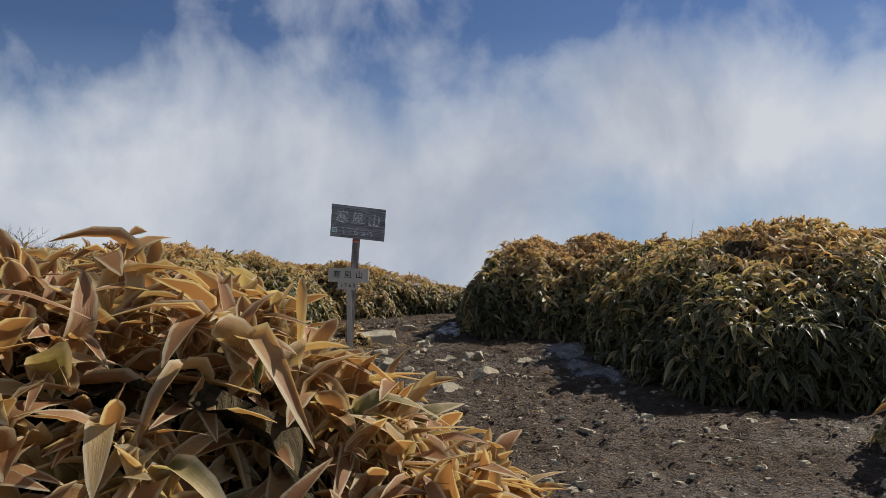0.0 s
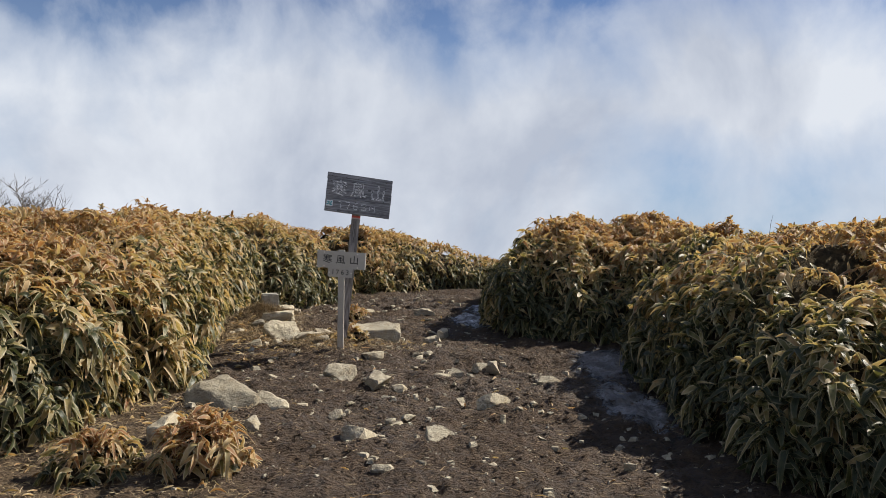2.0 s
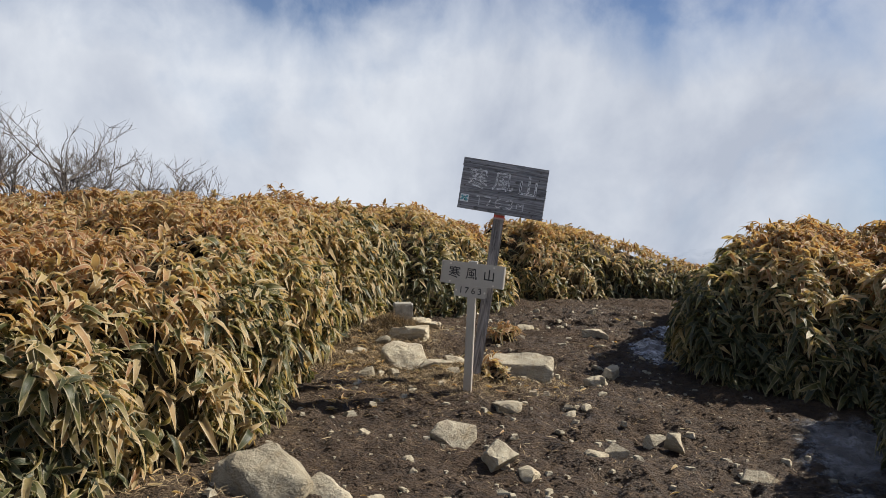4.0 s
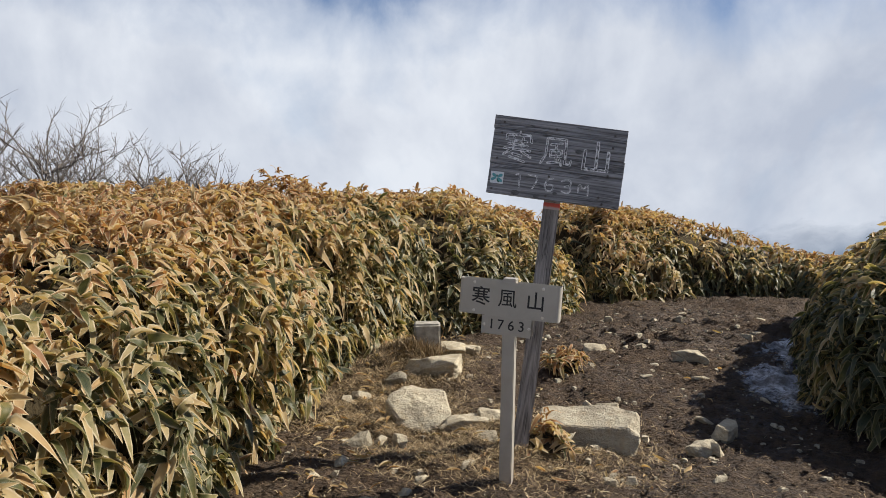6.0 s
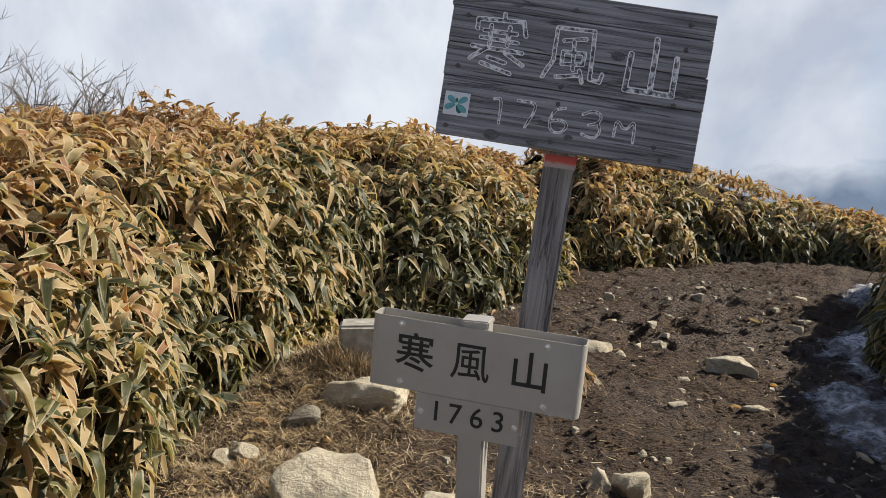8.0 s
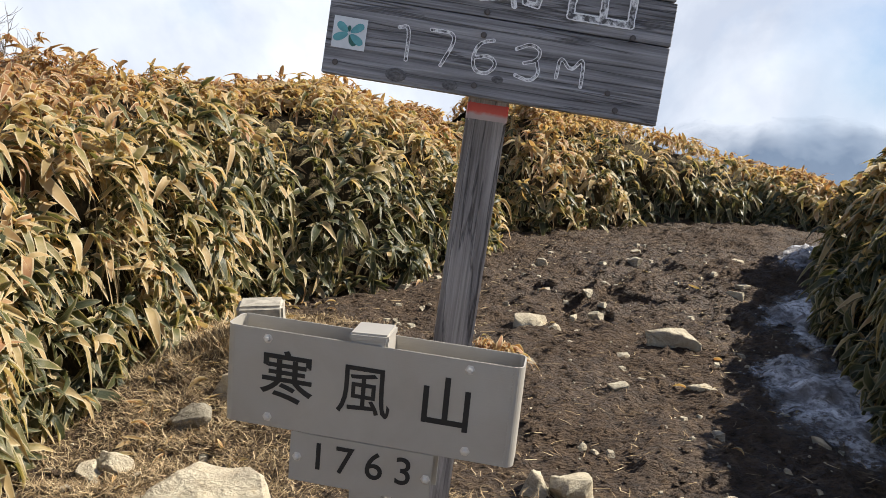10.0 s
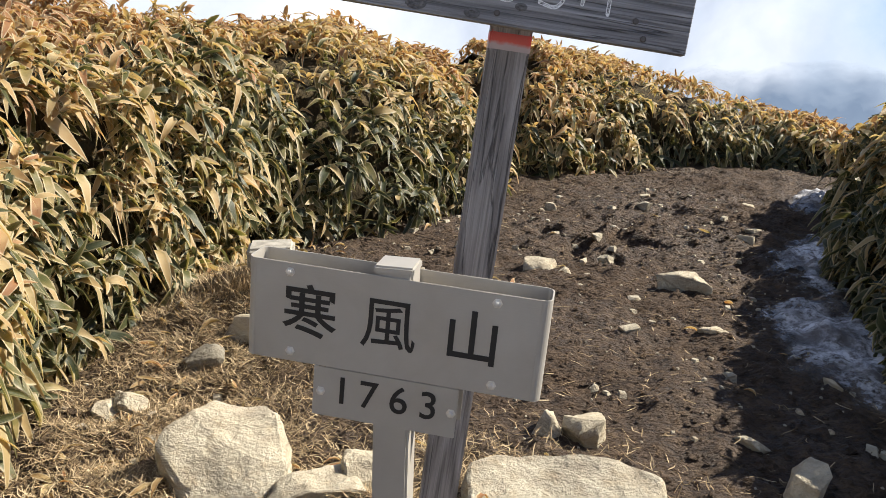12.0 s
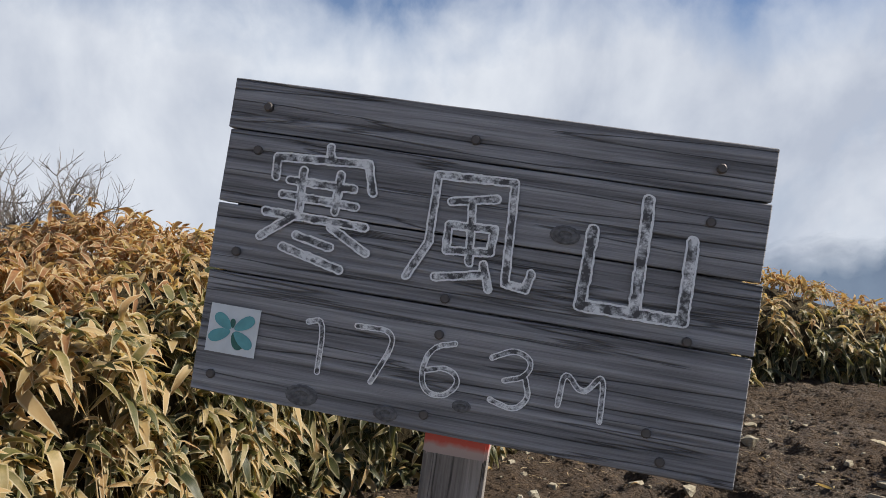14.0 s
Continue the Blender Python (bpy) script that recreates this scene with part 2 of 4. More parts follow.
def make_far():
    m, g = material("far_forest_painted_haze")
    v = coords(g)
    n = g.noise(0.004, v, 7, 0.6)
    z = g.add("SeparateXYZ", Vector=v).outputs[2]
    # aerial haze painted as glow: blue slopes, paler low down and near the crests
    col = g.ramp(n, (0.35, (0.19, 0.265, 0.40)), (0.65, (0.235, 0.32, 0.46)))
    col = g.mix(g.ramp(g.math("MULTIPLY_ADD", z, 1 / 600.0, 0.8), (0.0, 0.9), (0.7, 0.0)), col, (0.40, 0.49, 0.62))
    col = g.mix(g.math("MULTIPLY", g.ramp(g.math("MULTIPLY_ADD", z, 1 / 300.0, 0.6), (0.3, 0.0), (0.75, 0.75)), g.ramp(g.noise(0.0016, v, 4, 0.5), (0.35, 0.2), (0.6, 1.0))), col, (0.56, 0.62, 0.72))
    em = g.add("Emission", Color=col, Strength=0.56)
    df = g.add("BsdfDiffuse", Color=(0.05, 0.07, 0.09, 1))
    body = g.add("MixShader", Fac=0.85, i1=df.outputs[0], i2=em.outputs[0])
    mist = g.add("Attribute")
    mist.attribute_name = "mist"
    veil_ = g.math("ADD", mist.outputs["Fac"], g.math("MULTIPLY", g.math("SUBTRACT", g.noise(0.0022, v, 5, 0.55), 0.5), 1.5))
    g.add("OutputMaterial", Surface=g.add("MixShader", Fac=g.ramp(veil_, (0.25, 0.0), (1.05, 1.0)), i1=body.outputs[0], i2=g.add("BsdfTransparent").outputs[0]).outputs[0])
    return m


ROCK, GREYROCK = make_rock("pale_schist", 1.02), make_rock("grey_schist", 0.62)
MUD, UNDER, STRAW, SNOW = make_mud(), make_under(), make_straw(), make_snow("dirty_old_snow", 0.16)
# darker copy of the snow: mud stains plus painted shade of the bank
SHADED_ICE = make_snow("muddy_ice_painted_shade", 0.72)
LEAF = make_leaf("bamboo_grass_leaf")
PLANK, POSTWOOD, CARVED = make_wood("weathered_grey_plank", "x"), make_wood("weathered_grey_post", "z", 0.45), make_carved("flaking_white_paint", 0.18, 0.42)
WORN = make_carved("worn_paint_in_grooves", 0.44, 0.60)
STEEL, BOLT = make_metal("dull_stainless_sheet"), make_metal("bright_bolt", 0.72)
INK, NAIL = make_plain("black_lettering", (0.012, 0.012, 0.013), 0.5), make_plain("rusty_nail", (0.13, 0.115, 0.105), 0.6, 0.4)
KNOT = make_plain("dark_knot", (0.17, 0.165, 0.165), 0.85, 0.0, 0.55, 160.0)
CONCRETE = make_plain("pale_concrete", (0.41, 0.38, 0.315), 0.9, 0.0, 0.45, 22.0)
TAPE, BARK, FAR = make_tape(), make_bark(), make_far()
STICKER, TEAL, DARKTEAL = (make_plain("white_sticker", (0.74, 0.77, 0.77), 0.45, 0.0, 0.12), make_plain("teal_print", (0.13, 0.42, 0.44), 0.45),
                           make_plain("dark_green_print", (0.02, 0.13, 0.10), 0.45))


# ---- small tools ----
def hashed(i, j, seed):
    h = np.sin(i * 127.1 + j * 311.7 + seed * 74.7) * 43758.5453
    return h - np.floor(h)


def wave(x, y, seed=0):
    """Smooth value noise, 0 to 1, on arrays."""
    i, j = np.floor(x), np.floor(y)
    u, v = x - i, y - j
    u, v = u * u * (3 - 2 * u), v * v * (3 - 2 * v)
    a, b, c, d = hashed(i, j, seed), hashed(i + 1, j, seed), hashed(i, j + 1, seed), hashed(i + 1, j + 1, seed)
    return a + (b - a) * u + (c - a) * v + (a - b - c + d) * u * v


def fractal(x, y, seed=0, octaves=4):
    total, amp, top = 0.0, 1.0, 0.0
    for k in range(octaves):
        total = total + amp * wave(x * 2 ** k, y * 2 ** k, seed + k * 13)
        top += amp
        amp *= 0.5
    return total / top


def lie(x, y):
    """The ground's height without its fine relief."""
    x, y = np.asarray(x, float), np.asarray(y, float)
    near = np.clip(y, -8, 40)
    z = 0.33 + 0.053 * (near - 7) - 0.025 * np.clip(3 - near, 0, 6) ** 2 - 0.022 * np.clip(near - 11.5, 0, 9)
    z = z + 0.06 * np.exp(-((x - 1.7) ** 2 + (y - 9.8) ** 2) / 0.6) + 0.21 * np.exp(-((x - 0.88) ** 2 + (y - 11.72) ** 2) / 0.24) + 0.08 * np.exp(-((x - 0.5) ** 2 + (y - 7.2) ** 2) / 0.5)
    out = np.clip(np.hypot(x - 1.5, y - 9.0) - 13.0, 0, None)
    return z - 620.0 * (1 - np.exp(-out / 1100.0)) - 0.12 * np.clip(out, 0, 30)


def mesh_from(name, verts, faces, mat, smooth=True):
    me = bpy.data.meshes.new(name)
    me.from_pydata([tuple(v) for v in verts], [], [tuple(f) for f in faces])
    if smooth:
        me.polygons.foreach_set("use_smooth", [True] * len(me.polygons))
    me.materials.append(mat)
    me.update()
    return me


def quads_mesh(name, co, quads, mat, uv=None, tone=None):
    """A mesh of quads from arrays: points (n, 3), corners (m, 4), a uv for each point, a tone for each point."""
    me = bpy.data.meshes.new(name)
    me.vertices.add(len(co))
    me.vertices.foreach_set("co", np.ascontiguousarray(co, dtype=np.float32).ravel())
    me.loops.add(quads.size)
    me.loops.foreach_set("vertex_index", quads.ravel().astype(np.int32))
    me.polygons.add(len(quads))
    me.polygons.foreach_set("loop_start", np.arange(0, quads.size, 4, dtype=np.int32))
    me.polygons.foreach_set("use_smooth", np.ones(len(quads), dtype=bool))
    if uv is not None:
        layer = me.uv_layers.new(name="UVMap")
        layer.data.foreach_set("uv", uv[quads.ravel()].astype(np.float32).ravel())
    if tone is not None:
        at = me.attributes.new("tone", "FLOAT", "POINT")
        at.data.foreach_set("value", tone.astype(np.float32))
    me.materials.append(mat)
    me.update(calc_edges=True)
    return me


def thing(name, place, label, category, group="", kind=""):
    ob = new(name)
    ob.location = place
    ob.empty_display_size = 0.1
    return tagged(ob, label, category, group, kind)


def part(name, bm, mat, parent, label="", at=None, smooth=False):
    """Links a bmesh as one mesh under a thing or a part; at: its pose within that parent."""
    me = bm
    if isinstance(bm, bmesh.types.BMesh):
        me = bpy.data.meshes.new(name)
        bm.to_mesh(me)
        bm.free()
        if smooth:
            me.polygons.foreach_set("use_smooth", [True] * len(me.polygons))
        me.materials.append(mat)
    ob = new(name, me)
    ob.parent = parent
    if at is not None:
        ob.matrix_local = at
    return tagged(ob, label)


def box(sx, sy, sz, bevel=0.0, at=(0, 0, 0), segments=2):
    bm = bmesh.new()
    bmesh.ops.create_cube(bm, size=1.0, matrix=Matrix.Translation(at) @ Matrix.Diagonal((sx, sy, sz, 1)))
    if bevel:
        bmesh.ops.bevel(bm, geom=list(bm.edges), offset=bevel, segments=segments, affect="EDGES")
    return bm


def lathe(profile, sides=10):
    """A turned shape about z from (radius, height) pairs."""
    bm = bmesh.new()
    rings = [[bm.verts.new((r * math.cos(2 * math.pi * k / sides), r * math.sin(2 * math.pi * k / sides), z)) for k in range(sides)] for r, z in profile]
    for a, b in zip(rings, rings[1:]):
        for k in range(sides):
            bm.faces.new((a[k], a[(k + 1) % sides], b[(k + 1) % sides], b[k]))
    bm.faces.new(rings[0][::-1])
    bm.faces.new(rings[-1])
    return bm


def letters(text, size, fat=0.0, outline=0.0, depth=0.001):
    """A mesh of lettering in the x-y plane, centred; outline: the width of hollow strokes."""
    cu = bpy.data.curves.new("lettering", "FONT")
    cu.body, cu.size, cu.align_x, cu.align_y, cu.offset = text, size, "CENTER", "CENTER", fat
    if outline:
        cu.dimensions, cu.fill_mode, cu.bevel_depth, cu.bevel_resolution = "3D", "HALF", outline, 1
        cu.fill_mode = "FULL"
    else:
        cu.extrude = depth
    cu.resolution_u = 4
    ob = new("lettering", cu)
    bpy.context.view_layer.update()
    me = bpy.data.meshes.new_from_object(ob.evaluated_get(bpy.context.evaluated_depsgraph_get()))
    bpy.data.objects.remove(ob)
    return me


# ---- the ground, one sheet to the horizon ----
def steps(lo, hi, fine, far, growth=1.22):
    core = list(np.arange(lo, hi + fine / 2, fine))
    out, s = [], fine
    a, b = core[0], core[-1]
    left, right = [], []
    while b < far:
        s *= growth
        b += s
        a -= s
        right.append(b)
        left.append(a)
    return np.array(left[::-1] + core + right)


def relief_at(x, y):
    """The trodden soil's own lumps and dents."""
    rel = (fractal(x * 1.7, y * 1.7, 3) - 0.5) * 0.10 + (fractal(x * 7, y * 7, 5, 3) - 0.5) * 0.085 + (fractal(x * 17, y * 17, 15, 2) - 0.5) * 0.036
    churned = 1.25 * np.exp(-(((x - 3.1) / 0.8) ** 2 + ((y - 13.5) / 0.95) ** 2)) + 0.35 * np.exp(-(((x - 2.6) / 1.3) ** 2 + ((y - 8.0) / 2.5) ** 2))
    dents = np.clip(0.46 - wave(x * 6.5, y * 5.0, 61), 0, 0.2) * 0.42
    return rel + churned * ((fractal(x * 5.5, y * 5.5, 9, 3) - 0.55) * 0.17 - dents)


def build_ground():
    xs, ys = steps(-0.6, 5.2, 0.024, 4200), steps(2.8, 17.0, 0.027, 4200)
    X, Y = np.meshgrid(xs, ys)
    Z = lie(X, Y)
    near = np.exp(-np.clip(np.hypot(X - 2, Y - 9) - 8, 0, None) / 2.0)
    relief = relief_at(X, Y)
    Z = Z + relief * near + (fractal(X / 300, Y / 300, 21, 5) - 0.5) * 260 * np.clip((np.hypot(X, Y) - 300) / 900, 0, 1)
    n, m = len(xs), len(ys)
    co = np.stack([X.ravel(), Y.ravel(), Z.ravel()], 1)
    idx = np.arange(n * m).reshape(m, n)
    quads = np.stack([idx[:-1, :-1].ravel(), idx[:-1, 1:].ravel(), idx[1:, 1:].ravel(), idx[1:, :-1].ravel()], 1)
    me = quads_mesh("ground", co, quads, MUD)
    straw = np.clip(1.15 - np.hypot((X - 1.55) / 0.8, (Y - 10.1) / 0.75), 0, 1) + np.clip(1.2 - (X - 0.1) / 0.55, 0, 1) * np.clip((Y - 3) / 3, 0, 1) * 0.8
    straw = straw + 1.8 * np.clip(1 - np.hypot((X - 0.85) / 0.62, (Y - 11.4) / 1.25), 0, 1)
    straw = np.clip(straw * (0.5 + fractal(X * 2.5, Y * 2.5, 31, 3)), 0, 1)
    at = me.attributes.new("straw", "FLOAT", "POINT")
    at.data.foreach_set("value", straw.ravel().astype(np.float32))
    return tagged(new("ground", me), "dark brown trodden mud with straw litter on a mountain top", "ground", kind="structure")


build_ground()


def build_ridge(name, lo, hi, dist, heights, label):
    """A far wooded ridge: heights are degrees above eye level at even steps of azimuth."""
    n, rows = 90, 17
    verts, faces = [], []
    for i in range(n):
        f = i / (n - 1)
        az = radians(lo + (hi - lo) * f)
        crest = dist * math.tan(radians(np.interp(f, np.linspace(0, 1, len(heights)), heights)))
        crest += (fractal(np.array(f * 14), np.array(3.0), 41, 4) - 0.5) * dist * 0.010
        for k in range(rows):
            q = k / (rows - 1)
            d = dist - 1300 * q ** 0.8 * (0.8 + 0.4 * float(wave(np.array(f * 17), np.array(q * 3), 44)))
            verts.append((d * math.sin(az), d * math.cos(az), 2 + crest - 560 * q - 60 * float(fractal(np.array(f * 30), np.array(q * 6), 47, 3)) * min(1, 4 * q)))
    for i in range(n - 1):
        for k in range(rows - 1):
            a = i * rows + k
            faces.append((a, a + 1, a + rows + 1, a + rows))
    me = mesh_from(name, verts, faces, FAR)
    at = me.attributes.new("mist", "FLOAT", "POINT")
    at.data.foreach_set("value", np.tile(np.clip(1 - np.arange(rows) / (rows - 1) * 3.2, 0, 1), n).astype(np.float32))
    tagged(new(name, me), label, "mountain", kind="structure")


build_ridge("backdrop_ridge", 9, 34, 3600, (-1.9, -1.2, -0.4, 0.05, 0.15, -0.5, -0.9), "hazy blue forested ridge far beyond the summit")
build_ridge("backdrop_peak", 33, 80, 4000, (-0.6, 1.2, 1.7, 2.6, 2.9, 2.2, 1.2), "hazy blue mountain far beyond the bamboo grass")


# ---- bamboo grass ----
PROFILE5 = ((0.0, 0.12), (0.13, 0.74), (0.36, 1.0), (0.64, 0.95), (0.87, 0.56), (1.0, 0.07))
PROFILE7 = ((0.0, 0.10), (0.08, 0.62), (0.24, 0.95), (0.50, 1.0), (0.74, 0.88), (0.91, 0.50), (1.0, 0.06))
rng = np.random.default_rng(7)


def unit(a):
    return a / np.maximum(np.linalg.norm(a, axis=-1, keepdims=True), 1e-9)


def leaf_arrays(base, axis, normal, length, width, curl, fold, droop, twist, wag, fine=False):
    """Points, quads and uvs of many bent, folded, pointed leaves."""
    axis = unit(axis)
    side = unit(np.cross(axis, normal))
    normal = np.cross(side, axis)
    shape, across = (PROFILE7, (-1, -0.55, 0, 0.55, 1)) if fine else (PROFILE5, (-1, 0, 1))
    n, rows, cols = len(base), len(shape), len(across)
    co, uv = np.zeros((n, rows, cols, 3)), np.zeros((n, rows, cols, 2))
    down = np.array([0.0, 0.0, -1.0])
    for r, (v, w) in enumerate(shape):
        mid = base + axis * (length * v)[:, None] - normal * (length * curl * v ** 2.4)[:, None] + down * (length * droop * v ** 2.2)[:, None]
        mid = mid + side * (length * wag * v * v)[:, None] + normal * (length * curl * 0.5 * math.sin(3.1 * v))[:, None]
        ct, st = np.cos(twist * v)[:, None], np.sin(twist * v)[:, None]
        sd, nm = side * ct + normal * st, normal * ct - side * st
        for c, s in enumerate(across):
            co[:, r, c] = mid + sd * (s * 0.5 * width * w * (1 - 0.5 * fold))[:, None] + nm * (abs(s) ** 1.6 * fold * width * w)[:, None]
            uv[:, r, c] = (s / 2 + 0.5, v)
    one = np.array([[r * cols + c, r * cols + c + 1, r * cols + c + cols + 1, r * cols + c + cols] for r in range(rows - 1) for c in range(cols - 1)])
    quads = (np.arange(n)[:, None, None] * rows * cols + one[None]).reshape(-1, 4)
    return co.reshape(-1, 3), quads, uv.reshape(-1, 2)


def leaf_mesh(name, tone, *args, fine=False):
    co, quads, uv = leaf_arrays(*args, fine=fine)
    return quads_mesh(name, co, quads, LEAF, uv, np.repeat(tone, len(co) // len(tone)))


# single leaves of length 1 along +x, shared by the leaves that stand alone
LEAVES = []
for k in range(28):
    one = np.ones(1)
    LEAVES.append(leaf_mesh("leaf", one * (k + 0.5) / 28, np.zeros((1, 3)), np.array([[1.0, 0, 0]]), np.array([[0, 0, 1.0]]), one,
                            one * rng.uniform(0.19, 0.29), one * rng.uniform(0.05, 0.45), one * rng.uniform(0.05, 0.5), one * 0.0, one * rng.normal(0, 0.6), one * rng.normal(0, 0.12), fine=True))


def smooth_line(pts, closed, step=0.06):
    p = np.array(pts, float)
    for _ in range(3):
        q = np.roll(p, -1, 0) if closed else p[1:]
        a = p if closed else p[:-1]
        mids = np.stack([a * 0.75 + q * 0.25, a * 0.25 + q * 0.75], 1).reshape(-1, 2)
        p = mids if closed else np.vstack([p[:1], mids, p[-1:]])
    if closed:
        p = np.vstack([p, p[:1]])
    s = np.concatenate([[0], np.cumsum(np.linalg.norm(np.diff(p, axis=0), axis=1))])
    n = max(8, int(s[-1] / step))
    t = np.linspace(0, s[-1], n)
    p = np.stack([np.interp(t, s, p[:, 0]), np.interp(t, s, p[:, 1])], 1)
    tan = unit(np.gradient(p, axis=0))
    return p, np.stack([-tan[:, 1], tan[:, 0]], 1), s[-1]


def thicket(name, pts, height, label, closed=False, deep=2.4, lip=0.68, flank=170, top=130, size=0.145, singles=(0.0, 0.0), count=0,
            dry=0.0, rust=0.42, hang=0.28, spread=0.085, seed=1, lean=(0, 0), inset=0.17, rough=0.40, ends=(0.0, 0.0), upright=0.0):
    """A bank of bamboo grass whose edge runs along pts, with its inside on the left hand.
    height(x, y): metres to its crown; flank, top: leaf whorls a square metre; singles: the stretch of the edge whose leaves stand alone;
    ends: the metres over which each end of the bank comes down to the soil; upright: 0 to 1, how far the leaves point up."""
    r = np.random.default_rng(seed)
    line, inward, run = smooth_line(pts, closed)
    m = len(line)

    def surface(s, theta, extra, sink):
        f = s * (m - 1)
        i = np.clip(f.astype(int), 0, m - 2)
        w = (f - i)[:, None]
        p, q = line[i] * (1 - w) + line[i + 1] * w, unit(inward[i] * (1 - w) + inward[i + 1] * w)
        bump = (wave(p[:, 0] * 1.5 + np.sin(theta) * 1.2, p[:, 1] * 1.5, seed) - 0.5) * 0.46 + (wave(p[:, 0] * 4 + np.sin(theta) * 3, p[:, 1] * 4, seed + 5) - 0.5) * 0.30
        if closed:
            bump = bump * 0.5
        d = lip * (1 - np.cos(theta)) + extra + bump * np.sin(2 * theta + 0.35) + sink
        xy = p + q * d[:, None]
        h = height(xy[:, 0], xy[:, 1])
        h = h * (1 + (fractal(xy[:, 0] * 1.3, xy[:, 1] * 1.3, seed + 9, 3) - 0.5) * rough)
        if not closed:
            h = h * np.sqrt(np.clip((deep - extra) / 0.7, 0.0, 1.0))
            for along, metres in ((s, ends[0]), (1 - s, ends[1])):
                if metres:
                    h = h * np.sqrt(np.clip(along * run / metres, 0.0, 1.0))
        z = lie(xy[:, 0], xy[:, 1]) + (h - sink * 0.8) * np.sin(theta)
        out = unit(np.concatenate([-q * np.cos(theta)[:, None], (np.sin(theta) * 1.0 + 0.12)[:, None]], 1))
        return np.concatenate([xy, z[:, None]], 1), out

    centre = line.mean(0)
    foot = np.array([centre[0], centre[1], float(lie(*centre))])
    root = thing(name, foot, label, "bamboo grass", "bamboo grass on the summit")
    # an added filler sheet within: dead-leaf brown, dark to stand for the shaded gaps
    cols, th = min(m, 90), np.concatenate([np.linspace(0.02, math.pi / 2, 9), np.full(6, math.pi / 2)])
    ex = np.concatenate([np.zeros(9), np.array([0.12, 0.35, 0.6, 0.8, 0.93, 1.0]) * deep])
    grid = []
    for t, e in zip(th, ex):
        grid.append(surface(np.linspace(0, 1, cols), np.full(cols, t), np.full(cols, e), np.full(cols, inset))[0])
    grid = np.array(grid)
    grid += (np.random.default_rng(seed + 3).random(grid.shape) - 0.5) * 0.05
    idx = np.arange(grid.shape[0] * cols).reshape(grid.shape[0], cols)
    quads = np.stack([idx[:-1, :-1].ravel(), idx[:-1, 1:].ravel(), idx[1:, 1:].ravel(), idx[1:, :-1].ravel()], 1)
    tagged(part("undergrowth", quads_mesh("undergrowth", grid.reshape(-1, 3) - foot, quads, UNDER), None, root, "dark filler sheet in dead-leaf brown, painted as the shaded inside"), kind="stuff")
    # whorls of leaves
    arc = math.pi / 2 * (lip + float(np.mean(height(line[:, 0], line[:, 1])))) / 2
    nf, nt = int(run * arc * flank), int(run * deep * top * (0.5 if closed else 1.0))
    s = r.random(nf + nt)
    theta = np.concatenate([np.arcsin(np.clip(r.random(nf) ** 0.85, 0.06, 0.999)), np.full(nt, math.pi / 2)])
    extra = np.concatenate([np.zeros(nf), r.random(nt) ** 1.25 * deep])
    sink = np.abs(r.normal(0, spread, nf + nt)) - 0.03
    tips, out = surface(s, theta, extra, sink)
    tips[:, 2] += (r.random(nf + nt) < 0.07) * (theta > 1.1) * r.uniform(0.02, 0.55, nf + nt) * size
    high = np.sin(theta)
    drift = fractal(tips[:, 0] * 0.9 + tips[:, 2], tips[:, 1] * 0.9, seed + 17, 3)
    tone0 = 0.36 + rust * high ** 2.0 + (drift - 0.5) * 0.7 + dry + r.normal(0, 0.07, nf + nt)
    per = 6
    k = np.repeat(np.arange(nf + nt), per)
    n = len(k)
    stem = unit(out[k] * 0.75 + np.array([lean[0], lean[1], 0.45 + 0.9 * upright]) + r.normal(0, 0.42, (n, 3)))
    ang = np.tile(np.arange(per), nf + nt) * (2 * math.pi / per) + r.random(n) * 1.1 + np.repeat(r.random(nf + nt) * 6.28, per)
    a = unit(np.cross(stem, np.array([0.31, 0.17, 0.93]) + r.normal(0, 0.05, (n, 3))))
    b = np.cross(stem, a)
    rise = np.radians(r.uniform(-5, 50, n)) + (high[k] > 0.95) * np.radians(r.uniform(0, 30, n)) + upright * np.radians(r.uniform(0, 45, n))
    axis_ = unit((a * np.cos(ang)[:, None] + b * np.sin(ang)[:, None]) * np.cos(rise)[:, None] + stem * np.sin(rise)[:, None]
                 + np.array([0, 0, -1.0]) * (hang * (1 - high[k]) * r.uniform(0.3, 1.3, n))[:, None] + out[k] * 0.25)
    length = size * r.uniform(0.5, 1.2, n)
    width = length * r.uniform(0.25, 0.40, n)
    width = width * np.where(high[k] > 0.93, r.uniform(0.6, 1.0, n), 1.0)
    tone = tone0[k] + r.normal(0, 0.13, n) - 0.26 * (r.random(n) < 0.40) * (high[k] < 0.96)
    tone = np.clip(tone + 0.10 * np.tanh((tone - 0.42) * 9.0), 0.02, 0.99)
    base = tips[k] - axis_ * (length * 0.12)[:, None] + r.normal(0, 0.012, (n, 3))
    curl, fold, droop = r.uniform(-0.10, 0.60, n), r.uniform(0.02, 0.40, n), r.uniform(0.10, 0.80, n) * (1 - 0.7 * upright)
    keep = base[:, 2] > lie(base[:, 0], base[:, 1]) + 0.02
    alone = (s[k] > singles[0]) & (s[k] < singles[1]) & (theta[k] < 1.45) & (sink[k] < 0.02) & keep
    picked = np.flatnonzero(alone)
    if len(picked) > count:
        picked = picked[np.sort(r.permutation(len(picked))[:count])]
    rest = keep.copy()
    rest[picked] = False
    q = np.flatnonzero(rest)
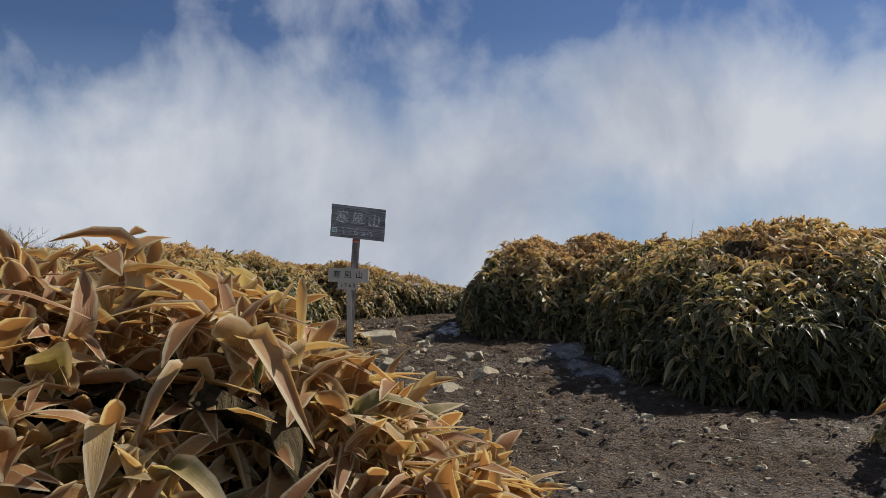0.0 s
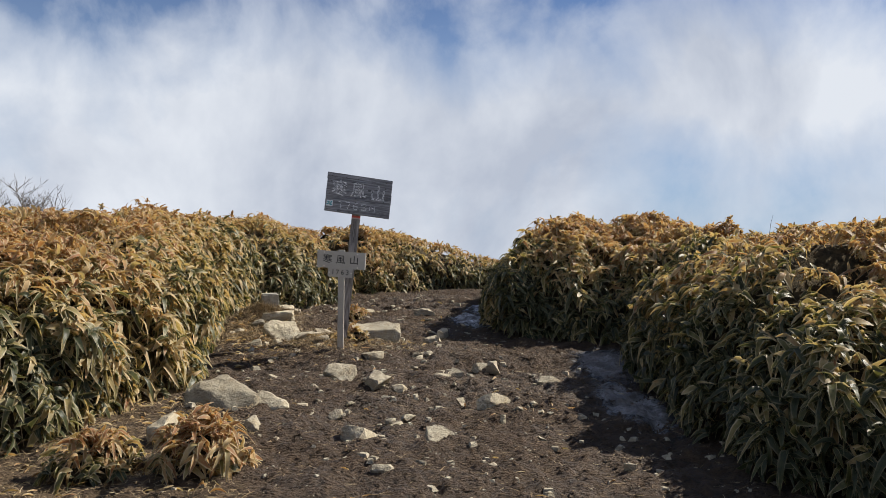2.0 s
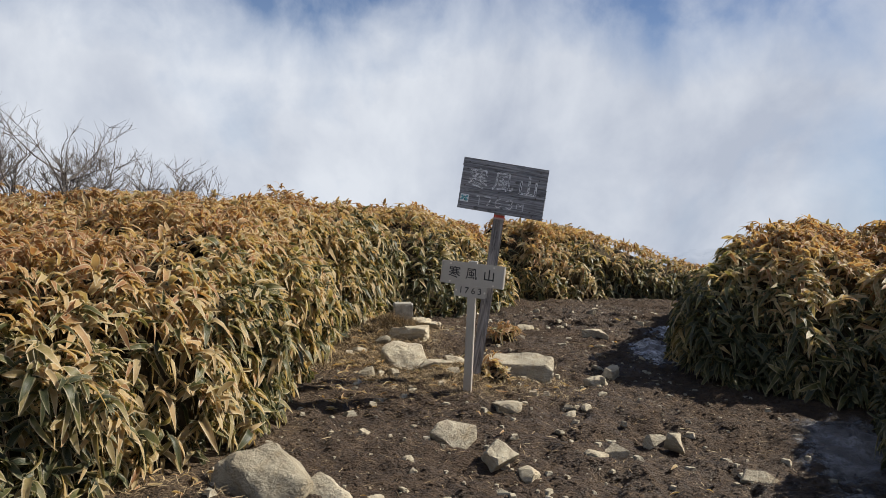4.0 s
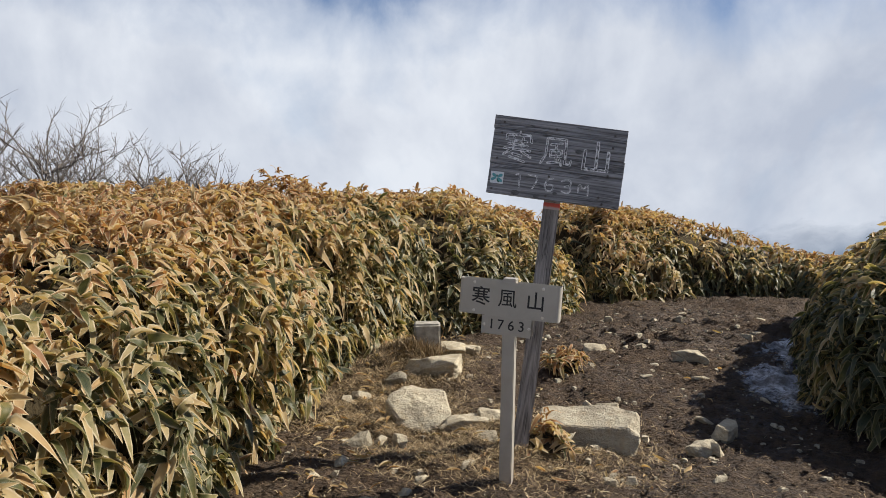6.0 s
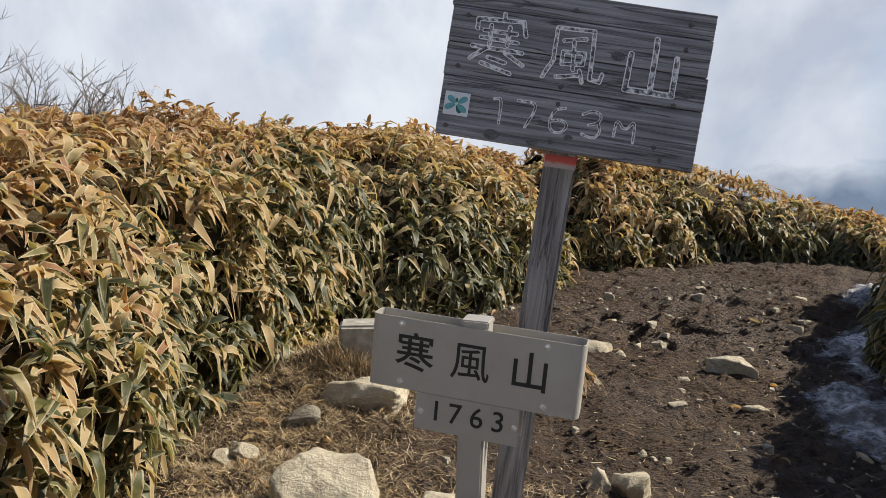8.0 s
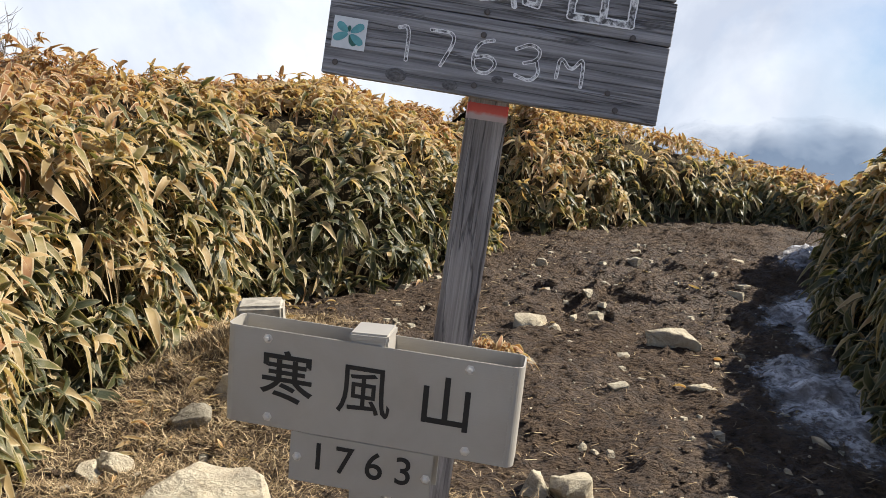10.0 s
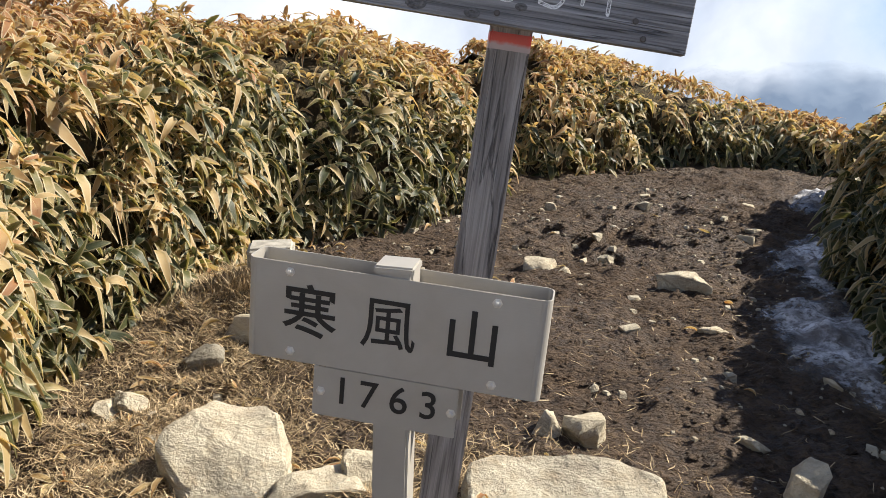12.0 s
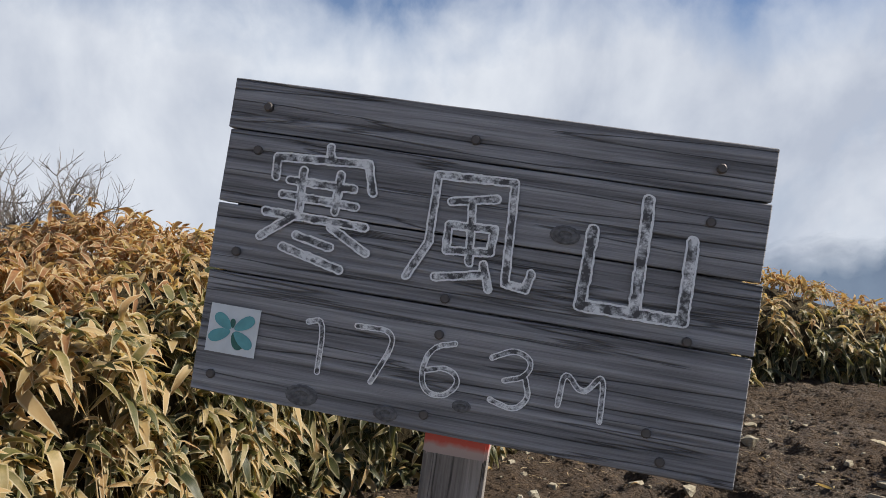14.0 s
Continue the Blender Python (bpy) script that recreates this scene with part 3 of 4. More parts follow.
    me = leaf_mesh("foliage", tone[q], base[q] - foot, axis_[q], stem[q], length[q], width[q], curl[q], fold[q], droop[q], r.normal(0, 0.6, len(q)), r.normal(0, 0.12, len(q)), fine=flank > 400)
    tagged(part("foliage", me, None, root, "drooping pointed leaves with pale dry rims"), kind="stuff")
    for i in picked:
        ax = Vector(axis_[i])
        ax = (ax + Vector((0, 0, -0.5 * droop[i]))).normalized()
        sd = ax.cross(Vector(stem[i])).normalized()
        up_ = sd.cross(ax)
        rot = Matrix((ax, -sd, up_)).transposed().to_4x4()
        ob = new("leaf", LEAVES[min(27, int(tone[i] * 28))])
        ob.parent = root
        ob.matrix_local = Matrix.Translation(Vector(base[i] - foot)) @ rot @ Matrix.Scale(length[i], 4)
    # stems that show under the skirt of leaves
    ns = int(run * 26)
    s2 = r.random(ns)
    p0, _ = surface(s2, np.full(ns, 0.03), np.zeros(ns), r.uniform(0.02, 0.18, ns))
    p1, _ = surface(np.clip(s2 + r.normal(0, 0.01, ns), 0, 1), r.uniform(0.5, 1.1, ns), np.zeros(ns), r.uniform(0.0, 0.15, ns))
    p0[:, 2] -= 0.04
    across = unit(np.cross(p1 - p0, r.normal(0, 1, (ns, 3)))) * 0.0028
    co = np.stack([p0 - across, p0 + across, p1 + across * 0.6, p1 - across * 0.6], 1).reshape(-1, 3) - foot
    tagged(part("stem_tangle", quads_mesh("stem_tangle", co, np.arange(ns * 4).reshape(-1, 4), STRAW, None, np.repeat(r.uniform(0.2, 0.9, ns), 4)), None, root, "thin dry stems"), kind="stuff")
    return root


def level(h):
    return lambda x, y: np.full(np.shape(x), h)


def ring(cx, cy, rx, ry):
    return [(cx + rx * math.cos(a), cy + ry * math.sin(a)) for a in np.linspace(0, 2 * math.pi, 12, endpoint=False)]


# the long bank west of the trail, in three lengths
thicket("bamboo_thicket", [(-3.5, 6.4), (-1.6, 6.2), (-0.6, 6.5), (-0.05, 7.1), (0.22, 8.0), (0.33, 9.3)], lambda x, y: 1.14 + 0.055 * (y - 7.5),
        "dense golden and olive bamboo grass beside the trail", singles=(0.45, 1.0), count=260, seed=11, dry=-0.05, deep=3.2, ends=(0.7, 0.0), size=0.13, flank=205, top=150)
thicket("bamboo_thicket", [(0.31, 9.1), (0.27, 10.2), (0.30, 10.9), (0.48, 11.6), (0.62, 12.5), (0.85, 13.1)], lambda x, y: 1.25 + 0.0 * y,
        "dense golden bamboo grass beside the signs and boundary stone", singles=(0.0, 0.8), count=300, seed=12, dry=0.07, rust=0.42, deep=3.6, size=0.13, flank=205, top=150)
thicket("bamboo_thicket", [(0.62, 12.8), (1.0, 13.15), (1.5, 13.5), (1.92, 14.2), (2.25, 15.0), (2.1, 15.7), (1.2, 16.4)], lambda x, y: 1.18 - 0.10 * np.clip(x - 0.6, 0, 3),
        "golden bamboo grass bank at the bend of the trail", singles=(0.0, 0.6), count=120, seed=13, dry=0.08, rust=0.36, deep=3.2, flank=110, top=85, ends=(0.0, 0.5))
# beyond the bend
thicket("bamboo_thicket", [(1.3, 16.5), (2.3, 15.65), (2.75, 15.45), (3.55, 15.95), (4.25, 16.5), (4.9, 16.65), (5.5, 16.25), (6.5, 16.1)],
        lambda x, y: np.clip(1.08 - 0.215 * (x - 2.8), 0.30, 1.13), "sunlit rust-topped bamboo grass where the trail bends", seed=14, deep=2.4, flank=105, top=95, dry=0.06, ends=(0.4, 0.6))
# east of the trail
# low dry: greener leaves, darkened further to paint in these banks' shade
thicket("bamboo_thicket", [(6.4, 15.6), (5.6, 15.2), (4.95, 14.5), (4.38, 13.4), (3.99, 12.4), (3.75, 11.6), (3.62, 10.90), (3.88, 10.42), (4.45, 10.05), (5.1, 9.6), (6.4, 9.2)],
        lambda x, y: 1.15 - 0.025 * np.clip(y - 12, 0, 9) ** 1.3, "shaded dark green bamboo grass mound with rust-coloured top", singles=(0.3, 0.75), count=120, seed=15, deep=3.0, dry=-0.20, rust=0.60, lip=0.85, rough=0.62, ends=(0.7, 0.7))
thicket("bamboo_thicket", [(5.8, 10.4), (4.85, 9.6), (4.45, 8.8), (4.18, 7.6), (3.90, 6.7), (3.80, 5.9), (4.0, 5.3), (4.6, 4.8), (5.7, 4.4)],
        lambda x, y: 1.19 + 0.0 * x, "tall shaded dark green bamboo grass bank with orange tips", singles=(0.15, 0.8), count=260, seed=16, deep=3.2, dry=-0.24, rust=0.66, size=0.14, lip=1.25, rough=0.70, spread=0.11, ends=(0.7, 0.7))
# where the walk begins
thicket("bamboo_clump", ring(0.04, 1.55, 1.15, 0.50), lambda x, y: 1.10 - 0.80 * np.clip(x - 0.30, 0, 1), "dry golden bamboo grass clump at the start of the trail", closed=True, deep=0.35, lip=0.34,
        flank=480, top=440, size=0.15, singles=(0.0, 1.0), count=300, dry=0.12, hang=0.2, spread=0.13, seed=17, inset=0.12, upright=0.55)
thicket("bamboo_clump", ring(4.35, 3.5, 0.55, 0.5), level(0.62), "low dry bamboo grass clump beside the trail", closed=True, deep=0.3, lip=0.3, flank=120, top=110,
        size=0.14, dry=0.25, seed=18, inset=0.1)
thicket("bamboo_tuft", ring(0.62, 6.12, 0.26, 0.24), level(0.27), "small dry bamboo grass tuft against a boulder", closed=True, deep=0.12, lip=0.16, flank=260, top=260,
        size=0.11, dry=0.22, seed=19, inset=0.07)
thicket("bamboo_tuft", ring(0.08, 6.2, 0.24, 0.2), level(0.20), "small dry bamboo grass tuft against a boulder", closed=True, deep=0.1, lip=0.14, flank=220, top=220,
        size=0.11, dry=0.2, seed=20, inset=0.07)
thicket("bamboo_tuft", ring(1.99, 11.75, 0.09, 0.09), level(0.16), "small orange withered bamboo grass tuft behind the signs", closed=True, deep=0.07, lip=0.09, flank=520, top=520,
        size=0.095, dry=0.26, seed=21, inset=0.05)
thicket("bamboo_tuft", ring(1.86, 9.95, 0.09, 0.07), level(0.12), "small withered bamboo grass tuft at the foot of the wooden sign", closed=True, deep=0.05, lip=0.07, flank=380, top=420,
        size=0.10, dry=0.26, seed=22, inset=0.04)


# ---- stones ----
def stone(x, y, w, h=0.0, d=0.0, turn=0.0, seed=0, label="", name="stone", tilt=(0.0, 0.0), fine=1, mat=None, corners=15, lift=0.0, square=3.0, face=None):
    """A broken schist stone w wide and d deep that shows h above the soil; tilt: degrees towards the front and to the side."""
    r = random.Random(seed)
    h, d = h or w * r.uniform(0.22, 0.42), d or w * r.uniform(0.55, 0.95)
    bm = bmesh.new()
    for _ in range(corners):
        p = Vector((r.uniform(-1, 1), r.uniform(-1, 1), r.uniform(-1, 1)))
        p /= (abs(p.x) ** square + abs(p.y) ** square + abs(p.z) ** square) ** (1 / square)
        p *= r.uniform(0.86, 1.0)
        for nx, ny, nz, far in face or ():
            n = Vector((nx, ny, nz)).normalized()
            p -= n * max(0.0, p.dot(n) - far)
        bm.verts.new(p)
    hull = bmesh.ops.convex_hull(bm, input=list(bm.verts))
    bmesh.ops.delete(bm, geom=list({v for v in hull["geom_interior"] + hull["geom_unused"] if isinstance(v, bmesh.types.BMVert)}), context="VERTS")
    bmesh.ops.dissolve_limit(bm, angle_limit=radians(14), verts=list(bm.verts), edges=list(bm.edges))
    wx, wy, wz = (max(abs(v.co[k]) for v in bm.verts) for k in range(3))
    for v in bm.verts:
        v.co = Vector((v.co.x / wx * w / 2, v.co.y / wy * d / 2, v.co.z / wz * h))
    bmesh.ops.bevel(bm, geom=list(bm.edges), offset=min(w, d) * 0.022, segments=1, affect="EDGES")
    bmesh.ops.triangulate(bm, faces=list(bm.faces))
    for _ in range(fine):
        longest = 0.034 if fine > 1 else w * 0.30
        bmesh.ops.subdivide_edges(bm, edges=[e for e in bm.edges if e.calc_length() > longest], cuts=2)
        bmesh.ops.triangulate(bm, faces=list(bm.faces))
    shift = Vector((seed * 1.7, seed * 0.6, 0))
    for v in bm.verts:
        n = v.co.normalized()
        rough = noise.noise(v.co * (2.4 / w) + shift) * 0.05 + noise.noise(v.co * (7.5 / w) + shift) * 0.028
        step = math.floor((v.co.z + v.co.x * 0.12) * 46 + noise.noise(v.co * 9 + shift) * 1.5) % 2
        v.co += n * (rough * w + (step - 0.5) * 0.006 * min(1.0, w / 0.3) * (1 - abs(n.z)))
    me = bpy.data.meshes.new(name)
    bm.to_mesh(me)
    bm.free()
    me.polygons.foreach_set("use_smooth", [True] * len(me.polygons))
    me.set_sharp_from_angle(angle=radians(24))
    me.materials.append(mat or ROCK)
    ob = new(name, me)
    ob.matrix_world = pose(x, y, float(lie(x, y)) + lift, 0, 0, turn) @ pose(0, 0, 0, tilt[0], tilt[1], 0)
    return tagged(ob, label or "pale angular stone half sunk in the mud", "stone", "stones on the trail")


# boulders round the signs and along the trail: x, y, width, height, depth, turn
stone(1.10, 10.37, 0.47, 0.22, 0.40, 4, 36, "pale broad-faced boulder in dry grass near the signs", "boulder", (4, -2), 2, corners=44, lift=0.02, square=4.0, face=((0.04, -0.62, 0.78, 0.42), (0.1, 0.1, 1, 0.75)))
stone(2.09, 10.16, 0.58, 0.20, 0.29, -7, 53, "pale layered boulder at the foot of the signs", "boulder", (3, -2), 2, corners=90, lift=0.0, square=7.0, face=((0.0, -0.14, 0.98, 0.72), (0.05, -0.96, 0.25, 0.82)))
stone(0.42, 6.68, 0.34, 0.17, 0.30, 30, 8, "pale boulder wrapped in dry bamboo grass", "boulder", (14, -8), 2)
stone(0.70, 7.42, 0.62, 0.19, 0.44, -22, 9, "grey jagged outcrop at the edge of the trail", "boulder", (16, 10), 2, GREYROCK, 22)
stone(0.98, 7.36, 0.34, 0.09, 0.24, -12, 38, "pale flat rock at the edge of the trail", "boulder", (8, 12), 2)
stone(1.57, 8.50, 0.31, 0.13, 0.22, -10, 12, "pale wedge-shaped stone on the trail", tilt=(12, -14), fine=2)
stone(1.96, 9.14, 0.25, 0.09, 0.18, 8, 14, "pale stone before the signs", tilt=(10, 0), fine=2)
stone(1.04, 11.36, 0.46, 0.09, 0.30, -8, 15, "flat pale slab in dry grass", tilt=(4, -5), fine=2, square=8.0)
stone(1.20, 12.02, 0.30, 0.06, 0.22, 5, 16, "flat pale slab in dry grass", fine=2)
stone(1.36, 10.27, 0.32, 0.08, 0.20, 24, 17, "flat pale slab beside the metal post", tilt=(6, -10), fine=2, square=8.0)
stone(1.52, 10.38, 0.26, 0.11, 0.18, 10, 135, "pale slab behind the metal post", tilt=(8, -6), fine=2)
stone(1.52, 10.05, 0.18, 0.06, 0.14, 50, 19, "flat stone at the foot of the post", fine=2)
stone(1.97, 9.97, 0.16, 0.10, 0.10, 25, 18, "pale three-cornered stone at the wooden post", tilt=(30, 0), fine=2, corners=9)
stone(2.12, 10.77, 0.15, 0.075, 0.13, 60, 20, "pale split stone on the mud", tilt=(10, 18), fine=2)
stone(2.26, 10.74, 0.18, 0.105, 0.14, 10, 21, "pale split stone on the mud", tilt=(14, -16), fine=2)
stone(2.91, 10.47, 0.20, 0.10, 0.13, 48, 22, "pale upright stone on the mud", tilt=(10, -20), fine=2)
stone(2.72, 10.22, 0.19, 0.05, 0.13, 0, 23, fine=2)
stone(3.06, 12.40, 0.30, 0.085, 0.17, 4, 24, "pale ridge-shaped stone in the mud", tilt=(14, 4), fine=2)
stone(2.30, 12.72, 0.22, 0.06, 0.15, -6, 25, "flat yellowish stone on the mud", tilt=(8, 0), fine=2)
stone(0.80, 9.92, 0.22, 0.09, 0.16, 25, 131, "grey stone half sunk in mud", fine=2, mat=GREYROCK)
stone(0.62, 10.80, 0.20, 0.07, 0.12, -35, 133, "pale shard at the edge of the bamboo", fine=2)
stone(1.10, 11.66, 0.30, 0.06, 0.2, -15, 137, "flat pale slab in dry grass", fine=2)
stone(0.80, 11.10, 0.18, 0.10, 0.14, 20, 139, "grey stone against a flat slab", tilt=(20, 0), fine=2, mat=GREYROCK)
stone(2.66, 7.40, 0.30, 0.08, 0.15, -6, 61, "long pale stone on the trail", tilt=(12, 4), fine=2)
stone(2.58, 8.34, 0.17, 0.10, 0.12, 20, 62, "pale pointed stone on the trail", tilt=(10, 22), fine=2, corners=10)
stone(2.45, 8.27, 0.16, 0.06, 0.13, -20, 63, "pale flat stone beside a pointed one", tilt=(8, -10), fine=2)
stone(2.88, 8.62, 0.13, 0.07, 0.11, 35, 64, "pale broken stone on the trail", tilt=(14, 0), fine=2)
stone(3.03, 8.66, 0.14, 0.075, 0.10, -25, 65, "pale broken stone on the trail", tilt=(14, 12), fine=2)
stone(3.36, 8.10, 0.22, 0.05, 0.09, -6, 66, "flat pale stone in the mud", fine=2)
# smaller ones: x, y, width
for k, (x, y, w) in enumerate(((2.40, 9.12, 0.14), (2.54, 9.30, 0.12), (2.80, 10.18, 0.13), (2.84, 10.74, 0.12), (2.80, 7.17, 0.10), (2.43, 7.47, 0.09), (1.84, 6.90, 0.15), (1.55, 6.62, 0.27),
                               (2.06, 6.50, 0.22), (1.22, 7.42, 0.12), (1.24, 7.18, 0.13), (0.92, 6.84, 0.18), (1.95, 7.06, 0.13), (2.02, 7.95, 0.20), (1.86, 8.12, 0.26), (1.86, 7.62, 0.14),
                               (1.45, 7.20, 0.12), (1.38, 7.85, 0.08), (2.30, 8.75, 0.09), (2.15, 9.55, 0.10), (2.62, 6.95, 0.08), (2.10, 5.60, 0.10), (2.50, 4.82, 0.13), (1.62, 5.95, 0.14),
                               (2.28, 5.95, 0.12), (1.75, 5.30, 0.13), (3.05, 5.00, 0.11), (2.85, 4.30, 0.10), (3.35, 4.55, 0.09), (0.78, 9.66, 0.12), (0.66, 9.50, 0.13), (1.18, 9.30, 0.10),
                               (1.45, 9.60, 0.12), (0.98, 9.15, 0.09), (1.00, 8.55, 0.08))):
    stone(x, y, w, turn=k * 47, seed=160 + k, h=w * (0.22 + 0.1 * (k % 3)), tilt=(8, (k % 5) * 5 - 10))
for k, (x, y, w) in enumerate(((0.76, 9.92, 0.11), (0.92, 10.02, 0.10), (1.04, 9.98, 0.13), (3.02, 11.76, 0.14), (2.42, 12.60, 0.12), (2.48, 12.28, 0.12), (2.74, 12.20, 0.08), (2.58, 12.86, 0.08),
                               (2.72, 12.86, 0.11), (2.47, 13.46, 0.11), (2.76, 13.42, 0.12), (3.32, 14.42, 0.13), (3.42, 14.86, 0.10), (0.57, 10.78, 0.13), (3.78, 13.45, 0.16), (3.95, 13.75, 0.14), (2.62, 11.75, 0.13),
                               (2.55, 14.3, 0.10), (4.2, 14.6, 0.12))):
    stone(x, y, w, turn=k * 61, seed=90 + k, h=w * (0.20 + 0.1 * (k % 3)), tilt=(8, (k % 5) * 5 - 10))


more = random.Random(12)
for k in range(60):
    stone(more.uniform(0.9, 3.6), 3.6 + 10.0 * more.random() ** 1.2, 0.035 + 0.075 * more.random() ** 2, turn=more.uniform(0, 360), seed=200 + k, corners=11, mat=ROCK if k % 3 else GREYROCK)


def scatter_chips():
    """Gravel and chips of schist pressed into the mud."""
    r = np.random.default_rng(5)
    n = 2100
    x, y = r.uniform(0.3, 4.0, n), 2.2 + 13.0 * r.random(n) ** 1.15
    w = 0.005 + 0.034 * r.random(n) ** 3.6
    cube = np.array([(-1, -1, -1), (1, -1, -1), (1, 1, -1), (-1, 1, -1), (-0.6, -0.7, 1), (0.7, -0.6, 1), (0.6, 0.7, 1), (-0.7, 0.5, 1)], float)
    pts = cube[None] * r.uniform(0.6, 1.2, (n, 8, 3)) * (w[:, None] * np.array([1, 0.8, 0.45])[None])[:, None, :]
    a = r.uniform(0, 6.28, n)
    px = pts[..., 0] * np.cos(a)[:, None] - pts[..., 1] * np.sin(a)[:, None] + x[:, None]
    py = pts[..., 0] * np.sin(a)[:, None] + pts[..., 1] * np.cos(a)[:, None] + y[:, None]
    pz = pts[..., 2] + (relief_at(x, y) + lie(x, y))[:, None] + 0.002
    six = np.array([(0, 3, 2, 1), (4, 5, 6, 7), (0, 1, 5, 4), (1, 2, 6, 5), (2, 3, 7, 6), (3, 0, 4, 7)])
    me = quads_mesh("gravel", np.stack([px, py, pz], 2).reshape(-1, 3), (np.arange(n)[:, None, None] * 8 + six[None]).reshape(-1, 4), ROCK)
    me.polygons.foreach_set("use_smooth", np.zeros(len(me.polygons), dtype=bool))
    tagged(new("gravel", me), "small pale stone chips strewn on the mud", "gravel", kind="stuff")


def scatter_straw(name, n, where, length, flatness, label, seed, width=0.0014, least=0.0):
    """Loose blades lying on or rising from the soil; where(r, n) gives x and y."""
    r = np.random.default_rng(seed)
    x, y = where(r, n)
    a, rise = r.uniform(0, 6.28, n), r.uniform(least, flatness, n)
    L = length * r.uniform(0.4, 1.3, n)
    base = np.stack([x, y, lie(x, y) + relief_at(x, y) + 0.004], 1)
    way = np.stack([np.cos(a) * np.cos(rise), np.sin(a) * np.cos(rise), np.sin(rise)], 1)
    side = unit(np.cross(way, np.array([0, 0, 1.0]) + r.normal(0, 0.3, (n, 3)))) * (width * r.uniform(0.5, 1.5, n))[:, None]
    mid = base + way * (L * 0.5)[:, None] + r.normal(0, 0.006, (n, 3)) * np.array([1, 1, 0.3])
    end = base + way * L[:, None] - np.array([0, 0, 1.0]) * (L * 0.15 * np.sin(rise))[:, None]
    co = np.stack([base - side, base + side, mid + side, mid - side, end + side * 0.3, end - side * 0.3], 1).reshape(-1, 3)
    q = np.array([(0, 1, 2, 3), (3, 2, 4, 5)])
    quads = (np.arange(n)[:, None, None] * 6 + q[None]).reshape(-1, 4)
    me = quads_mesh(name, co, quads, STRAW, None, np.repeat(r.random(n) ** 1.5, 6))
    tagged(new(name, me), label, "dry grass", kind="stuff")


scatter_chips()


def scatter_clods():
    """Crumbs of trodden mud."""
    r = np.random.default_rng(8)
    n = 52000
    x, y = r.uniform(0.35, 4.6, n), 2.6 + 13.6 * r.random(n) ** 0.75
    w = 0.005 + 0.017 * r.random(n) ** 2.2
    eight = np.array([(-1, -0.2, 0), (-0.3, -1, 0), (0.8, -0.6, 0), (1, 0.5, 0), (0.1, 1, 0), (-0.7, 0.7, 0), (0.1, 0.0, 1.0), (0.0, 0.1, -0.6)], float)
    pts = eight[None] * r.uniform(0.6, 1.25, (n, 8, 3)) * (w[:, None] * np.array([1, 0.8, 0.6])[None])[:, None, :]
    a = r.uniform(0, 6.28, n)
    px = pts[..., 0] * np.cos(a)[:, None] - pts[..., 1] * np.sin(a)[:, None] + x[:, None]
    py = pts[..., 0] * np.sin(a)[:, None] + pts[..., 1] * np.cos(a)[:, None] + y[:, None]
    pz = pts[..., 2] + (relief_at(x, y) + lie(x, y))[:, None]
    cap = np.array([(0, 1, 2, 6), (2, 3, 4, 6), (4, 5, 0, 6)])
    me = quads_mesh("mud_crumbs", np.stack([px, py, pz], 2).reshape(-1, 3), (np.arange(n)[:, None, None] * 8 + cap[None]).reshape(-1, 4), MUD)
    tagged(new("mud_crumbs", me), "dark crumbs of trodden mud", "mud", kind="stuff")


scatter_clods()
scatter_straw("dry_grass", 16000, lambda r, n: (1.6 + r.normal(0, 0.42, n), 10.0 + r.normal(0, 0.34, n)), 0.05, 0.8, "matted dry grass round the sign posts", 71)
scatter_straw("dry_grass", 30000, lambda r, n: (0.80 + r.normal(0, 0.28, n), r.uniform(10.1, 12.6, n)), 0.055, 0.9, "matted dry grass along the edge of the bamboo", 72)
scatter_straw("dry_grass", 7000, lambda r, n: (r.uniform(-0.9, 0.9, n), r.uniform(4.6, 7.4, n)), 0.07, 0.4, "thin dry grass and litter beside the trail", 73)
scatter_straw("dry_grass", 1300, lambda r, n: (0.92 + r.normal(0, 0.13, n), 11.55 + r.normal(0, 0.04, n)), 0.12, 1.4, "dry grass grown up against the boundary stone", 75, least=0.7)
scatter_straw("straw_litter", 5200, lambda r, n: (r.uniform(0.4, 3.9, n), r.uniform(3.0, 15.5, n)), 0.075, 0.12, "loose straw and twigs trodden into the mud", 74, 0.0016)


def scatter_leaves(n, where, seed, label):
    """Fallen withered leaves lying on the soil."""
    r = np.random.default_rng(seed)
    x, y = where(r, n)
    a = r.uniform(0, 6.28, n)
    base = np.stack([x, y, lie(x, y) + relief_at(x, y) + 0.012], 1)
    way_ = np.stack([np.cos(a), np.sin(a), r.normal(0.05, 0.15, n)], 1)
    length = r.uniform(0.04, 0.10, n)
    me = leaf_mesh("fallen_leaves", r.uniform(0.6, 1.0, n), base, way_, np.array([0, 0, 1.0]) + r.normal(0, 0.35, (n, 3)), length, length * r.uniform(0.16, 0.32, n),
                   r.uniform(-0.1, 0.35, n), r.uniform(0.05, 0.6, n), np.zeros(n), r.normal(0, 0.8, n), r.normal(0, 0.15, n))
    tagged(new("fallen_leaves", me), label, "fallen leaves", kind="stuff")


scatter_leaves(260, lambda r, n: (0.55 + np.abs(r.normal(0, 0.28, n)), r.uniform(9.0, 12.9, n)), 81, "withered bamboo leaves fallen along the bank")
scatter_leaves(90, lambda r, n: (1.65 + r.normal(0, 0.4, n), 10.0 + r.normal(0, 0.3, n)), 82, "withered bamboo leaves fallen round the sign posts")
